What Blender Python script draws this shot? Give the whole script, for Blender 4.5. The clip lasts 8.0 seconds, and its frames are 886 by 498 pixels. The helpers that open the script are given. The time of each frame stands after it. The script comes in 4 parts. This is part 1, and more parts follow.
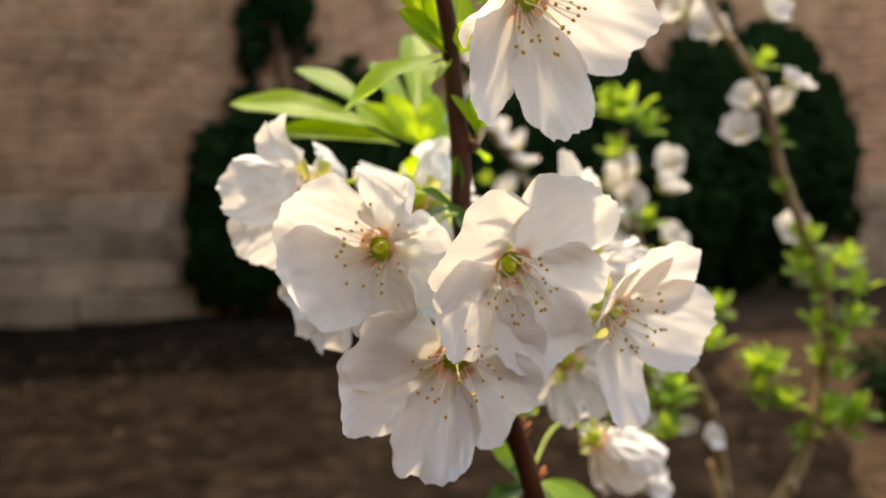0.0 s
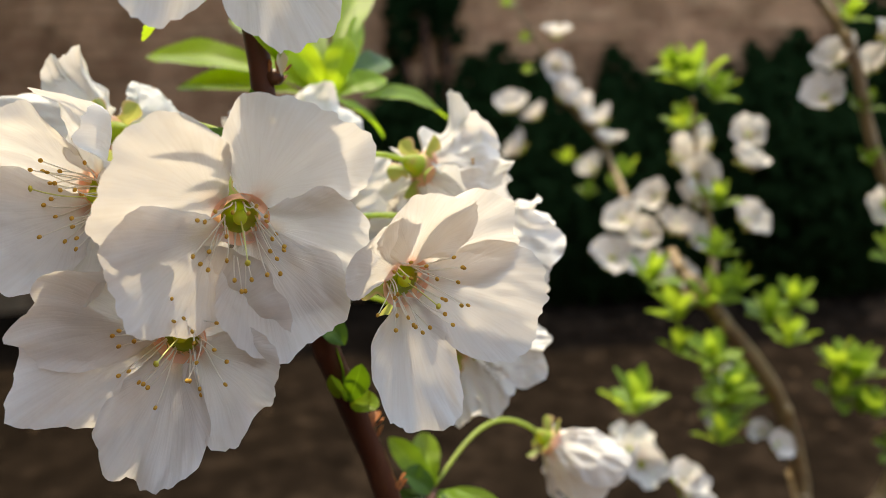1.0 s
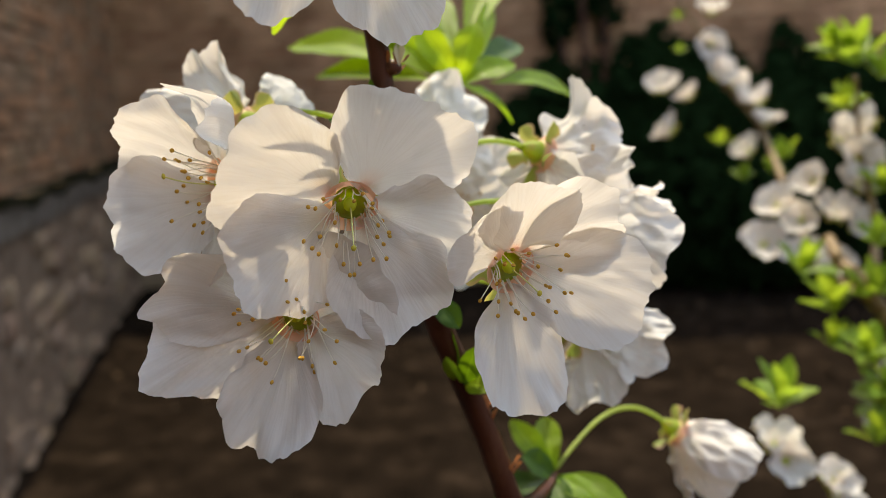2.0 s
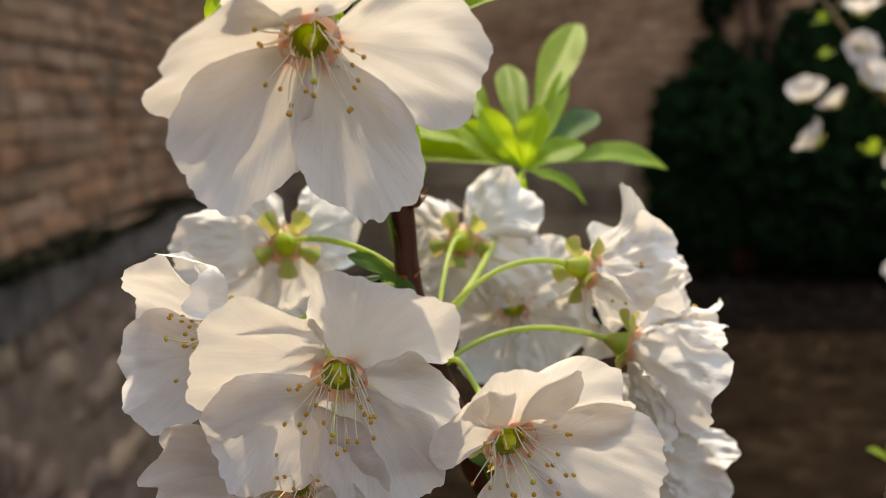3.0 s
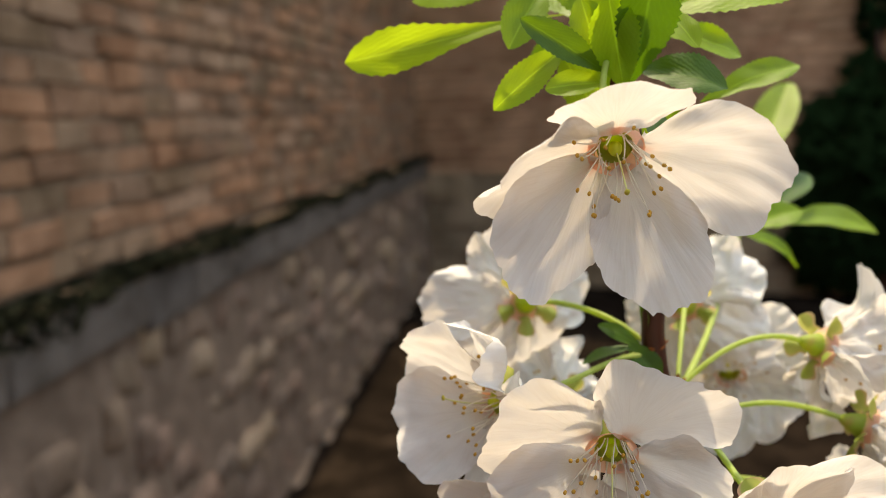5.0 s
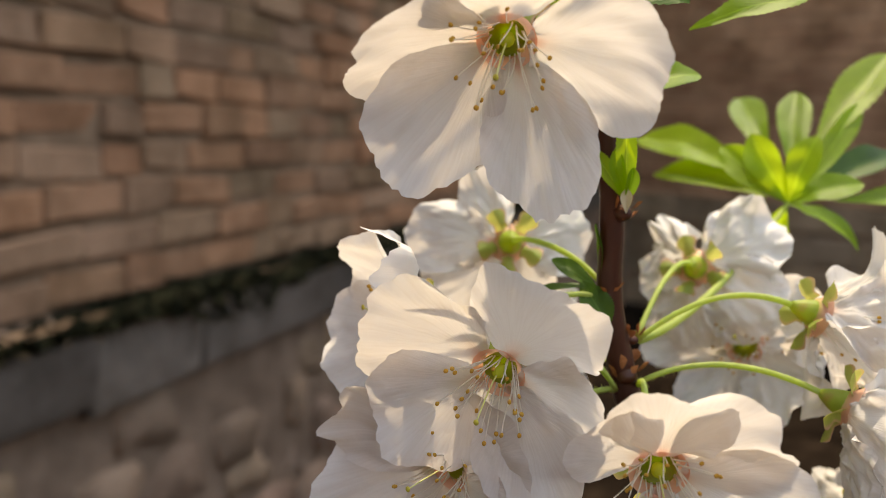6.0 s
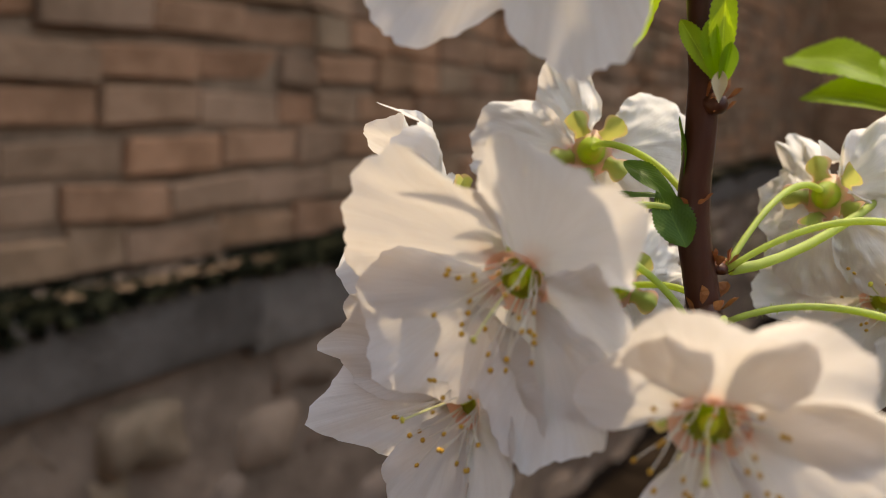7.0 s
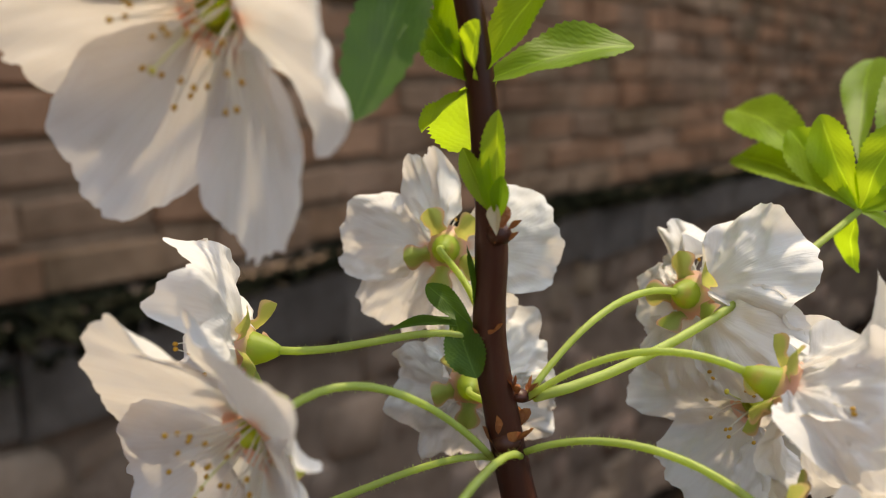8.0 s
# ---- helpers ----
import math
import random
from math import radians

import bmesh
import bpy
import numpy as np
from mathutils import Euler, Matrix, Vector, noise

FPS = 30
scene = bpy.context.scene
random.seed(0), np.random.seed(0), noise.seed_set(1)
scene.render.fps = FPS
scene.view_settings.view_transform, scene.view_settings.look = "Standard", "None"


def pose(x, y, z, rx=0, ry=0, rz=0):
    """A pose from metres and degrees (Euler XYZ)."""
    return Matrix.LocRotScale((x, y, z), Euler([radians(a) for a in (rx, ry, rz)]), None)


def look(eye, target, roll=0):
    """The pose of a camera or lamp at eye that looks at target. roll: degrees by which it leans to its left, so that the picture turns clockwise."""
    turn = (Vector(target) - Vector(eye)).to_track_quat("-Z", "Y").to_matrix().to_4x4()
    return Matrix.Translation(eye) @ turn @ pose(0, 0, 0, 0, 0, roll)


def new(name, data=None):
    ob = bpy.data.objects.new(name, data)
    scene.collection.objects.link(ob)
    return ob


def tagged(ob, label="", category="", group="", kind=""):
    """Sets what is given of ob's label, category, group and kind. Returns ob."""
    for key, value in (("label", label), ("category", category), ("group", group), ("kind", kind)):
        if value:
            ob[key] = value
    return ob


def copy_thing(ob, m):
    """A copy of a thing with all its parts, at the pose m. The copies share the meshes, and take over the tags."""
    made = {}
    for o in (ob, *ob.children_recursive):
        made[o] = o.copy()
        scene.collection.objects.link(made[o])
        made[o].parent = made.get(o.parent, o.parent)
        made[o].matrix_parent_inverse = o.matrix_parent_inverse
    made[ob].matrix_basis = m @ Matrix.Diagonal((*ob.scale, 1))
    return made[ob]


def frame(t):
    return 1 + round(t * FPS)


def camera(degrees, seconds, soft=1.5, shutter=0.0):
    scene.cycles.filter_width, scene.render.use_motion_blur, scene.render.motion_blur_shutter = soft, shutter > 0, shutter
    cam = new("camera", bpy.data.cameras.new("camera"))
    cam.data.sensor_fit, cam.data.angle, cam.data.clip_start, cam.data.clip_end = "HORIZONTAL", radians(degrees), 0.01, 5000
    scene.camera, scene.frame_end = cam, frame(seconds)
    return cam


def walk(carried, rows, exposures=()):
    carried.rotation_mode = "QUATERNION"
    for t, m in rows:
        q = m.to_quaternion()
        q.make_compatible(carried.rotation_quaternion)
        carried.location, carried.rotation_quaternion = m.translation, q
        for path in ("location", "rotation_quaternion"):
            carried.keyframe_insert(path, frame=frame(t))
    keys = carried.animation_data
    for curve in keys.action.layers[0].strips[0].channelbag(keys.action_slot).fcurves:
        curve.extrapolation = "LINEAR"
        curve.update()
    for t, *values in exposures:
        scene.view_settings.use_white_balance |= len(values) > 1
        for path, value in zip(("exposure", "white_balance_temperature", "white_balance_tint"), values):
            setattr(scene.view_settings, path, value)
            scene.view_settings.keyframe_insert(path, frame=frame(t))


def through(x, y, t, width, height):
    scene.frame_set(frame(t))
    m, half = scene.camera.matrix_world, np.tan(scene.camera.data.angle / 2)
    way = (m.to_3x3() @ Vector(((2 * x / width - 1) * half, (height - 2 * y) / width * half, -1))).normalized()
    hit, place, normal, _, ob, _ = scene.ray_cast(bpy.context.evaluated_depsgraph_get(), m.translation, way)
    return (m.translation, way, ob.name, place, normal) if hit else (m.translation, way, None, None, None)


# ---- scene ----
cam = camera(52.4, 8.0, 0.8)
cam.data.dof.use_dof = True
cam.data.dof.focus_distance = 0.114
cam.data.dof.aperture_fstop = 22.0
PATH = [
    (0, (-0.01390, -0.13702, 0.67001), (0.0030, 0.8544, 0.5402), -0.33),
    (0.5, (0.01542, -0.12344, 0.66776), (-0.0433, 0.8654, 0.5308), -0.23),
    (1, (0.04043, -0.10181, 0.66002), (-0.1107, 0.8768, 0.5204), -1.04),
    (1.5, (0.04581, -0.09978, 0.66027), (-0.1901, 0.8600, 0.5084), -1.57),
    (2, (0.04717, -0.10219, 0.66079), (-0.2697, 0.8335, 0.5055), -1.77),
    (2.2, (0.04868, -0.09800, 0.66695), (-0.3005, 0.8258, 0.5100), -1.81),
    (3.3, (0.06541, -0.08348, 0.68186), (-0.4464, 0.7621, 0.5301), -4.29),
    (3.5, (0.06348, -0.08581, 0.67468), (-0.4643, 0.7514, 0.5315), -3.91),
    (4, (0.04631, -0.08200, 0.67758), (-0.4988, 0.7405, 0.5153), -2.02),
    (4.5, (0.04864, -0.09206, 0.69671), (-0.5258, 0.7132, 0.5502), -3.15),
    (5, (0.05065, -0.10211, 0.69430), (-0.5406, 0.6906, 0.5460), -2.10),
    (5.2, (0.05459, -0.10724, 0.68921), (-0.5492, 0.6755, 0.5385), -1.08),
    (6.3, (0.08150, -0.06088, 0.67872), (-0.7156, 0.5251, 0.5329), 1.86),
    (6.5, (0.07821, -0.05601, 0.68116), (-0.7345, 0.5029, 0.5163), 1.92),
    (7, (0.07085, -0.04683, 0.66753), (-0.7825, 0.4424, 0.4872), 3.64),
    (7.5, (0.08117, -0.03386, 0.66858), (-0.8063, 0.3953, 0.5005), 2.22),
    (8, (0.08304, -0.01275, 0.68603), (-0.8168, 0.3724, 0.4813), 1.66),
]
walk(cam, [(t, look(eye, target, roll)) for t, eye, target, roll in PATH], [(0.0, 2.7, 10100, 8), (1.0, 2.45, 9300, 4), (3.5, 2.2, 9800, 7), (5.0, 2.4, 10200, 7), (6.8, 2.15, 10100, 11), (8.0, 2.05, 9600, 8)])

# ---- light: high spring sun and open sky above a courtyard ----
SUN_WAY = Vector((-0.19, 0.31, 0.93)).normalized()  # towards the sun
world = bpy.data.worlds.new("world")
scene.world = world
world.use_nodes = True
sky = world.node_tree.nodes.new("ShaderNodeTexSky")
sky.sky_type = "NISHITA"
sky.sun_disc = False
sky.sun_elevation = math.asin(SUN_WAY.z)
sky.sun_rotation = math.atan2(SUN_WAY.x, SUN_WAY.y)
world.node_tree.links.new(sky.outputs[0], world.node_tree.nodes["Background"].inputs[0])
world.node_tree.nodes["Background"].inputs[1].default_value = 0.15
sun_data = bpy.data.lights.new("sun", "SUN")
sun_data.energy, sun_data.angle, sun_data.color = 1.0, radians(0.5), (1.0, 0.97, 0.92)
sun = new("sun", sun_data)
sun.matrix_world = look((0, 0, 8), Vector((0, 0, 8)) - SUN_WAY)


# ---- materials ----
def material(name, rough=0.6):
    m = bpy.data.materials.new(name)
    m.use_nodes = True
    b = m.node_tree.nodes["Principled BSDF"]
    b.inputs["Roughness"].default_value = rough
    return m, m.node_tree.nodes, m.node_tree.links, b


def node(nodes, kind, **inputs):
    n = nodes.new(kind)
    for k, v in inputs.items():
        n.inputs[k.replace("_", " ")].default_value = v
    return n


def ramp(nodes, stops):
    n = nodes.new("ShaderNodeValToRGB")
    while len(n.color_ramp.elements) < len(stops):
        n.color_ramp.elements.new(0.5)
    for e, (p, c) in zip(n.color_ramp.elements, stops):
        e.position, e.color = p, (*c, 1)
    return n


def coords(nodes, links, scale=(1, 1, 1), which="Object"):
    tc = nodes.new("ShaderNodeTexCoord")
    mp = nodes.new("ShaderNodeMapping")
    mp.inputs["Scale"].default_value = scale
    links.new(tc.outputs[which], mp.inputs[0])
    return mp.outputs[0]


def add_bump(nodes, links, target, height, strength, distance):
    b = node(nodes, "ShaderNodeBump", Strength=strength, Distance=distance)
    links.new(height, b.inputs["Height"])
    links.new(b.outputs[0], target.inputs["Normal"])
    return b


def petal_material():
    m, n, l, b = material("petal_white", 0.62)
    uv = coords(n, l, (84, 2.6, 1), "UV")
    veins = node(n, "ShaderNodeTexNoise", Scale=1.0, Detail=3.0)
    l.new(uv, veins.inputs["Vector"])
    fine = node(n, "ShaderNodeTexNoise", Scale=480.0, Detail=4.0)
    l.new(coords(n, l), fine.inputs["Vector"])
    sep = n.new("ShaderNodeSeparateXYZ")
    l.new(coords(n, l, (1, 1, 1), "UV"), sep.inputs[0])
    tint = ramp(n, [(0.0, (0.70, 0.62, 0.34)), (0.07, (0.86, 0.58, 0.48)), (0.14, (0.92, 0.82, 0.76)), (0.26, (0.915, 0.895, 0.872)), (1.0, (0.925, 0.912, 0.894))])
    l.new(sep.outputs["Y"], tint.inputs[0])
    soft = ramp(n, [(0.36, (0.965, 0.955, 0.945)), (0.56, (1, 1, 1))])
    l.new(veins.outputs[0], soft.inputs[0])
    mix = n.new("ShaderNodeMixRGB")
    mix.blend_type, mix.inputs[0].default_value = "MULTIPLY", 1.0
    l.new(tint.outputs[0], mix.inputs[1])
    l.new(soft.outputs[0], mix.inputs[2])
    skin = n.new("ShaderNodeMixRGB")
    skin.blend_type, skin.inputs[0].default_value = "MULTIPLY", 1.0
    skin.inputs[2].default_value = (0.985, 0.985, 0.99, 1)
    l.new(mix.outputs[0], skin.inputs[1])
    l.new(skin.outputs[0], b.inputs["Base Color"])
    b.inputs["Specular IOR Level"].default_value = 0.25
    add = n.new("ShaderNodeMath")
    add.operation = "MULTIPLY_ADD"
    add.inputs[1].default_value = 0.9
    l.new(fine.outputs[0], add.inputs[0])
    l.new(veins.outputs[0], add.inputs[2])
    add_bump(n, l, b, add.outputs[0], 0.4, 0.0003)
    tissue = n.new("ShaderNodeMixRGB")
    tissue.blend_type, tissue.inputs[0].default_value = "MULTIPLY", 1.0
    tissue.inputs[2].default_value = (0.74, 0.695, 0.65, 1)
    l.new(mix.outputs[0], tissue.inputs[1])
    tr = n.new("ShaderNodeBsdfTranslucent")
    l.new(tissue.outputs[0], tr.inputs[0])
    sh = n.new("ShaderNodeMixShader")
    sh.inputs[0].default_value = 0.47
    l.new(b.outputs[0], sh.inputs[1])
    l.new(tr.outputs[0], sh.inputs[2])
    l.new(sh.outputs[0], n["Material Output"].inputs[0])
    return m


def leaf_material(name, dark, light, through, share=0.5):
    m, n, l, b = material(name, 0.5)
    b.inputs["Specular IOR Level"].default_value = 0.3
    veins = node(n, "ShaderNodeTexWave", Scale=6.5, Distortion=3.5, Detail=2.0)
    veins.bands_direction = "DIAGONAL"
    l.new(coords(n, l, (1, 1, 1), "UV"), veins.inputs["Vector"])
    spots = node(n, "ShaderNodeTexNoise", Scale=260.0, Detail=4.0)
    l.new(coords(n, l), spots.inputs["Vector"])
    col = ramp(n, [(0.3, dark), (0.7, light)])
    l.new(spots.outputs[0], col.inputs[0])
    rib = n.new("ShaderNodeSeparateXYZ")
    l.new(coords(n, l, (1, 1, 1), "UV"), rib.inputs[0])
    pale = ramp(n, [(0.0, (1.6, 1.5, 2.2)), (0.035, (1.0, 1.0, 1.0))])
    l.new(rib.outputs["X"], pale.inputs[0])
    lines = ramp(n, [(0.0, (1.06, 1.05, 1.12)), (0.10, (1.0, 1.0, 1.0)), (1.0, (0.985, 0.985, 0.97))])
    l.new(veins.outputs[1], lines.inputs[0])
    marks = n.new("ShaderNodeMixRGB")
    marks.blend_type, marks.inputs[0].default_value = "MULTIPLY", 1.0
    l.new(pale.outputs[0], marks.inputs[1])
    l.new(lines.outputs[0], marks.inputs[2])
    info = n.new("ShaderNodeObjectInfo")
    each = ramp(n, [(0.0, (0.72, 0.80, 0.78)), (0.45, (0.95, 0.98, 0.95)), (1.0, (1.12, 1.06, 1.0))])
    l.new(info.outputs["Random"], each.inputs[0])
    sort = n.new("ShaderNodeMixRGB")
    sort.blend_type, sort.inputs[0].default_value = "MULTIPLY", 1.0
    l.new(marks.outputs[0], sort.inputs[1])
    l.new(each.outputs[0], sort.inputs[2])
    marks = sort
    tinted = []
    for source in (col.outputs[0], None):
        mx = n.new("ShaderNodeMixRGB")
        mx.blend_type, mx.inputs[0].default_value = "MULTIPLY", 1.0
        mx.inputs[1].default_value = (*through, 1)
        if source is not None:
            l.new(source, mx.inputs[1])
        l.new(marks.outputs[0], mx.inputs[2])
        tinted.append(mx)
    l.new(tinted[0].outputs[0], b.inputs["Base Color"])
    bump = add_bump(n, l, b, veins.outputs[1], 0.09, 0.0004)
    tr = n.new("ShaderNodeBsdfTranslucent")
    l.new(tinted[1].outputs[0], tr.inputs[0])
    sh = n.new("ShaderNodeMixShader")
    sh.inputs[0].default_value = share
    l.new(bump.outputs[0], tr.inputs["Normal"])
    l.new(b.outputs[0], sh.inputs[1])
    l.new(tr.outputs[0], sh.inputs[2])
    l.new(sh.outputs[0], n["Material Output"].inputs[0])
    return m


def speckled(name, stops, scale, rough=0.6, bump=0.4, distance=0.001, detail=5.0, stretch=(1, 1, 1)):
    m, n, l, b = material(name, rough)
    b.inputs["Specular IOR Level"].default_value = 0.5 if rough < 0.9 else 0.0
    at = coords(n, l, stretch)
    t = node(n, "ShaderNodeTexNoise", Scale=scale, Detail=detail, Roughness=0.6)
    l.new(at, t.inputs["Vector"])
    c = ramp(n, stops)
    l.new(t.outputs[0], c.inputs[0])
    l.new(c.outputs[0], b.inputs["Base Color"])
    t2 = node(n, "ShaderNodeTexNoise", Scale=scale * 6, Detail=4.0)
    l.new(at, t2.inputs["Vector"])
    add_bump(n, l, b, t2.outputs[0], bump, distance)
    return m


def thin(m, share, tint):
    """Lets light pass through a thin soft tissue."""
    n, l = m.node_tree.nodes, m.node_tree.links
    tr = n.new("ShaderNodeBsdfTranslucent")
    tr.inputs[0].default_value = (*tint, 1)
    sh = n.new("ShaderNodeMixShader")
    sh.inputs[0].default_value = share
    l.new(n["Principled BSDF"].outputs[0], sh.inputs[1])
    l.new(tr.outputs[0], sh.inputs[2])
    l.new(sh.outputs[0], n["Material Output"].inputs[0])
    return m


def masonry(name, tones, scale, distance=0.006, rough=0.9):
    """Fired clay or stone: each piece its own tone, with stains and a pitted face."""
    m, n, l, b = material(name, rough)
    b.inputs["Specular IOR Level"].default_value = 0.01
    info = n.new("ShaderNodeObjectInfo")
    geo = n.new("ShaderNodeNewGeometry")
    add = n.new("ShaderNodeMath")
    add.operation = "ADD"
    l.new(info.outputs["Random"], add.inputs[0])
    l.new(geo.outputs["Random Per Island"], add.inputs[1])
    frac = n.new("ShaderNodeMath")
    frac.operation = "FRACT"
    l.new(add.outputs[0], frac.inputs[0])
    tone = ramp(n, [(i / (len(tones) - 1), c) for i, c in enumerate(tones)])
    l.new(frac.outputs[0], tone.inputs[0])
    pos = geo.outputs["Position"]
    stain = node(n, "ShaderNodeTexNoise", Scale=scale, Detail=6.0, Roughness=0.65)
    l.new(pos, stain.inputs["Vector"])
    dirt = ramp(n, [(0.34, (0.40, 0.39, 0.36)), (0.62, (1.0, 1.0, 1.0))])
    l.new(stain.outputs[0], dirt.inputs[0])
    mix = n.new("ShaderNodeMixRGB")
    mix.blend_type, mix.inputs[0].default_value = "MULTIPLY", 0.8
    l.new(tone.outputs[0], mix.inputs[1])
    l.new(dirt.outputs[0], mix.inputs[2])
    l.new(mix.outputs[0], b.inputs["Base Color"])
    pits = node(n, "ShaderNodeTexNoise", Scale=scale * 9, Detail=6.0, Roughness=0.7)
    l.new(pos, pits.inputs["Vector"])
    add_bump(n, l, b, pits.outputs[0], 0.7, distance)
    return m


PETAL = petal_material()
LEAF = leaf_material("leaf_young_green", (0.14, 0.24, 0.013), (0.22, 0.36, 0.03), (0.58, 0.80, 0.045), 0.52)
# deeper green of some leaflets; on shoot-tip leaves it also paints their shade
LEAF_DEEP_SHADE = leaf_material("leaf_deep_green_shade", (0.032, 0.085, 0.009), (0.06, 0.135, 0.013), (0.15, 0.29, 0.014), 0.40)
LEAF_FAR = leaf_material("leaf_soft_green", (0.12, 0.21, 0.02), (0.19, 0.31, 0.04), (0.46, 0.62, 0.06), 0.45)
# green taken far below leaf colour: the shade inside dense foliage is painted in
LEAF_IN_SHADE = leaf_material("leaf_green_in_shade", (0.0028, 0.0078, 0.0022), (0.0078, 0.0195, 0.0042), (0.0085, 0.022, 0.003), 0.2)
LEAF_IN_SHADE.node_tree.nodes["Principled BSDF"].inputs["Roughness"].default_value = 0.85
LEAF_IN_SHADE.node_tree.nodes["Principled BSDF"].inputs["Specular IOR Level"].default_value = 0.0
HUSK = speckled("husk_pale", [(0.3, (0.50, 0.42, 0.30)), (0.7, (0.62, 0.58, 0.36))], 300, 0.5, 0.3, 0.0003)
PEDICEL = speckled("pedicel_green", [(0.3, (0.40, 0.50, 0.13)), (0.7, (0.50, 0.60, 0.19))], 300, 0.5, 0.3, 0.0003)
CALYX = speckled("calyx_green", [(0.3, (0.24, 0.36, 0.05)), (0.56, (0.34, 0.44, 0.08)), (0.70, (0.55, 0.20, 0.13))], 220, 0.5, 0.3, 0.0003)
SEPAL, n, l, shader = material("sepal_green_pink_rim", 0.5)
rim = n.new("ShaderNodeSeparateXYZ")
l.new(coords(n, l, (1, 1, 1), "UV"), rim.inputs[0])
tone = ramp(n, [(0.0, (0.20, 0.33, 0.045)), (0.33, (0.28, 0.37, 0.075)), (0.42, (0.62, 0.33, 0.25)), (0.5, (0.72, 0.30, 0.30))])
l.new(rim.outputs["X"], tone.inputs[0])
l.new(tone.outputs[0], shader.inputs["Base Color"])
NECTARY, n, l, shader = material("nectary_salmon_to_green", 0.45)
radius = n.new("ShaderNodeVectorMath")
radius.operation = "LENGTH"
l.new(coords(n, l, (250, 250, 0)), radius.inputs[0])
tone = ramp(n, [(0.36, (0.60, 0.68, 0.07)), (0.55, (0.78, 0.66, 0.24)), (0.68, (0.86, 0.50, 0.36)), (0.9, (0.90, 0.62, 0.50))])
l.new(radius.outputs["Value"], tone.inputs[0])
l.new(tone.outputs[0], shader.inputs["Base Color"])
OVARY = speckled("ovary_green", [(0.3, (0.60, 0.70, 0.06)), (0.7, (0.74, 0.78, 0.12))], 300, 0.45, 0.2, 0.0003)
FILAMENT = speckled("filament_cream", [(0.3, (0.84, 0.81, 0.72)), (0.7, (0.90, 0.88, 0.82))], 300, 0.5, 0.1, 0.0002)
ANTHER = speckled("anther_ochre", [(0.3, (0.46, 0.22, 0.025)), (0.7, (0.62, 0.36, 0.05))], 900, 0.8, 0.6, 0.0002)
STYLE = speckled("style_pale_green", [(0.3, (0.55, 0.58, 0.18)), (0.7, (0.68, 0.68, 0.30))], 300, 0.5, 0.1, 0.0002)
STIGMA = speckled("stigma_yellow", [(0.3, (0.50, 0.42, 0.04)), (0.7, (0.62, 0.55, 0.08))], 600, 0.6, 0.4, 0.0002)
BARK = speckled("bark_red_brown", [(0.28, (0.026, 0.0066, 0.004)), (0.58, (0.062, 0.018, 0.009)), (0.84, (0.15, 0.07, 0.035))], 110, 0.40, 0.35, 0.0004, 6.0, (1, 1, 0.4))
BARK.node_tree.nodes["Principled BSDF"].inputs["Specular IOR Level"].default_value = 0.25
SCAR = speckled("bud_scale_rust", [(0.3, (0.22, 0.06, 0.02)), (0.7, (0.45, 0.17, 0.05))], 300, 0.6, 0.6, 0.0006)
TWIG = speckled("twig_olive_brown", [(0.3, (0.16, 0.10, 0.05)), (0.7, (0.30, 0.21, 0.10))], 90, 0.6, 0.5, 0.0008)
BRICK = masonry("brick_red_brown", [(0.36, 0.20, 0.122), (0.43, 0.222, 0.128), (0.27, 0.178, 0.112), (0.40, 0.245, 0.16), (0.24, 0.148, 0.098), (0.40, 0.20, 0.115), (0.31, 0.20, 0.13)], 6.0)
# tan raised in brightness to make up for sun missing on the far wall
BRICK_FAR = masonry("brick_tan_lightened", [(0.49, 0.262, 0.155), (0.57, 0.318, 0.188), (0.42, 0.218, 0.13), (0.60, 0.345, 0.21)], 3.0)
STONE = masonry("plinth_stone", [(0.32, 0.215, 0.158), (0.35, 0.24, 0.168), (0.30, 0.215, 0.165), (0.43, 0.30, 0.197), (0.26, 0.18, 0.135), (0.33, 0.21, 0.153)], 7.0, 0.012)
STONE_FAR = masonry("footing_stone", [(0.36, 0.25, 0.16), (0.28, 0.20, 0.135), (0.46, 0.32, 0.205)], 2.5, 0.012)
# darker mortar colour replaces the joint shadow that raking sun would cast
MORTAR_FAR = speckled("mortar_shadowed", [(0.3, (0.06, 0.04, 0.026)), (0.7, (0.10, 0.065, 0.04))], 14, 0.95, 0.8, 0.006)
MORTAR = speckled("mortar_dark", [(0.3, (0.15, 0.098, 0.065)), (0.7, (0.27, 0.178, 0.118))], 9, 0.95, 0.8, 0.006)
CAP = masonry("ledge_stone_grey", [(0.165, 0.135, 0.115), (0.20, 0.163, 0.136), (0.135, 0.112, 0.096)], 7.0, 0.02)
RUBBLE_BED = speckled("rubble_mortar", [(0.3, (0.13, 0.09, 0.065)), (0.7, (0.26, 0.18, 0.13))], 10, 0.95, 0.8, 0.008)
# ground shade is part of this brown, much darker than bare soil
SOIL_SHADED = speckled("soil_brown_shaded", [(0.3, (0.0055, 0.004, 0.003)), (0.55, (0.0135, 0.0094, 0.0068)), (0.8, (0.041, 0.028, 0.020))], 7, 0.95, 1.0, 0.02, 8.0)
# lighter, redder ground colour with the sunlight painted in
SOIL_SUNLIT = speckled("soil_reddish_sunlit", [(0.3, (0.024, 0.0145, 0.0095)), (0.55, (0.042, 0.0265, 0.0175)), (0.8, (0.078, 0.051, 0.034))], 5, 0.95, 1.0, 0.02, 8.0)
MOSS = speckled("moss_dark", [(0.3, (0.011, 0.012, 0.007)), (0.7, (0.03, 0.031, 0.019))], 30, 0.95, 1.0, 0.01)


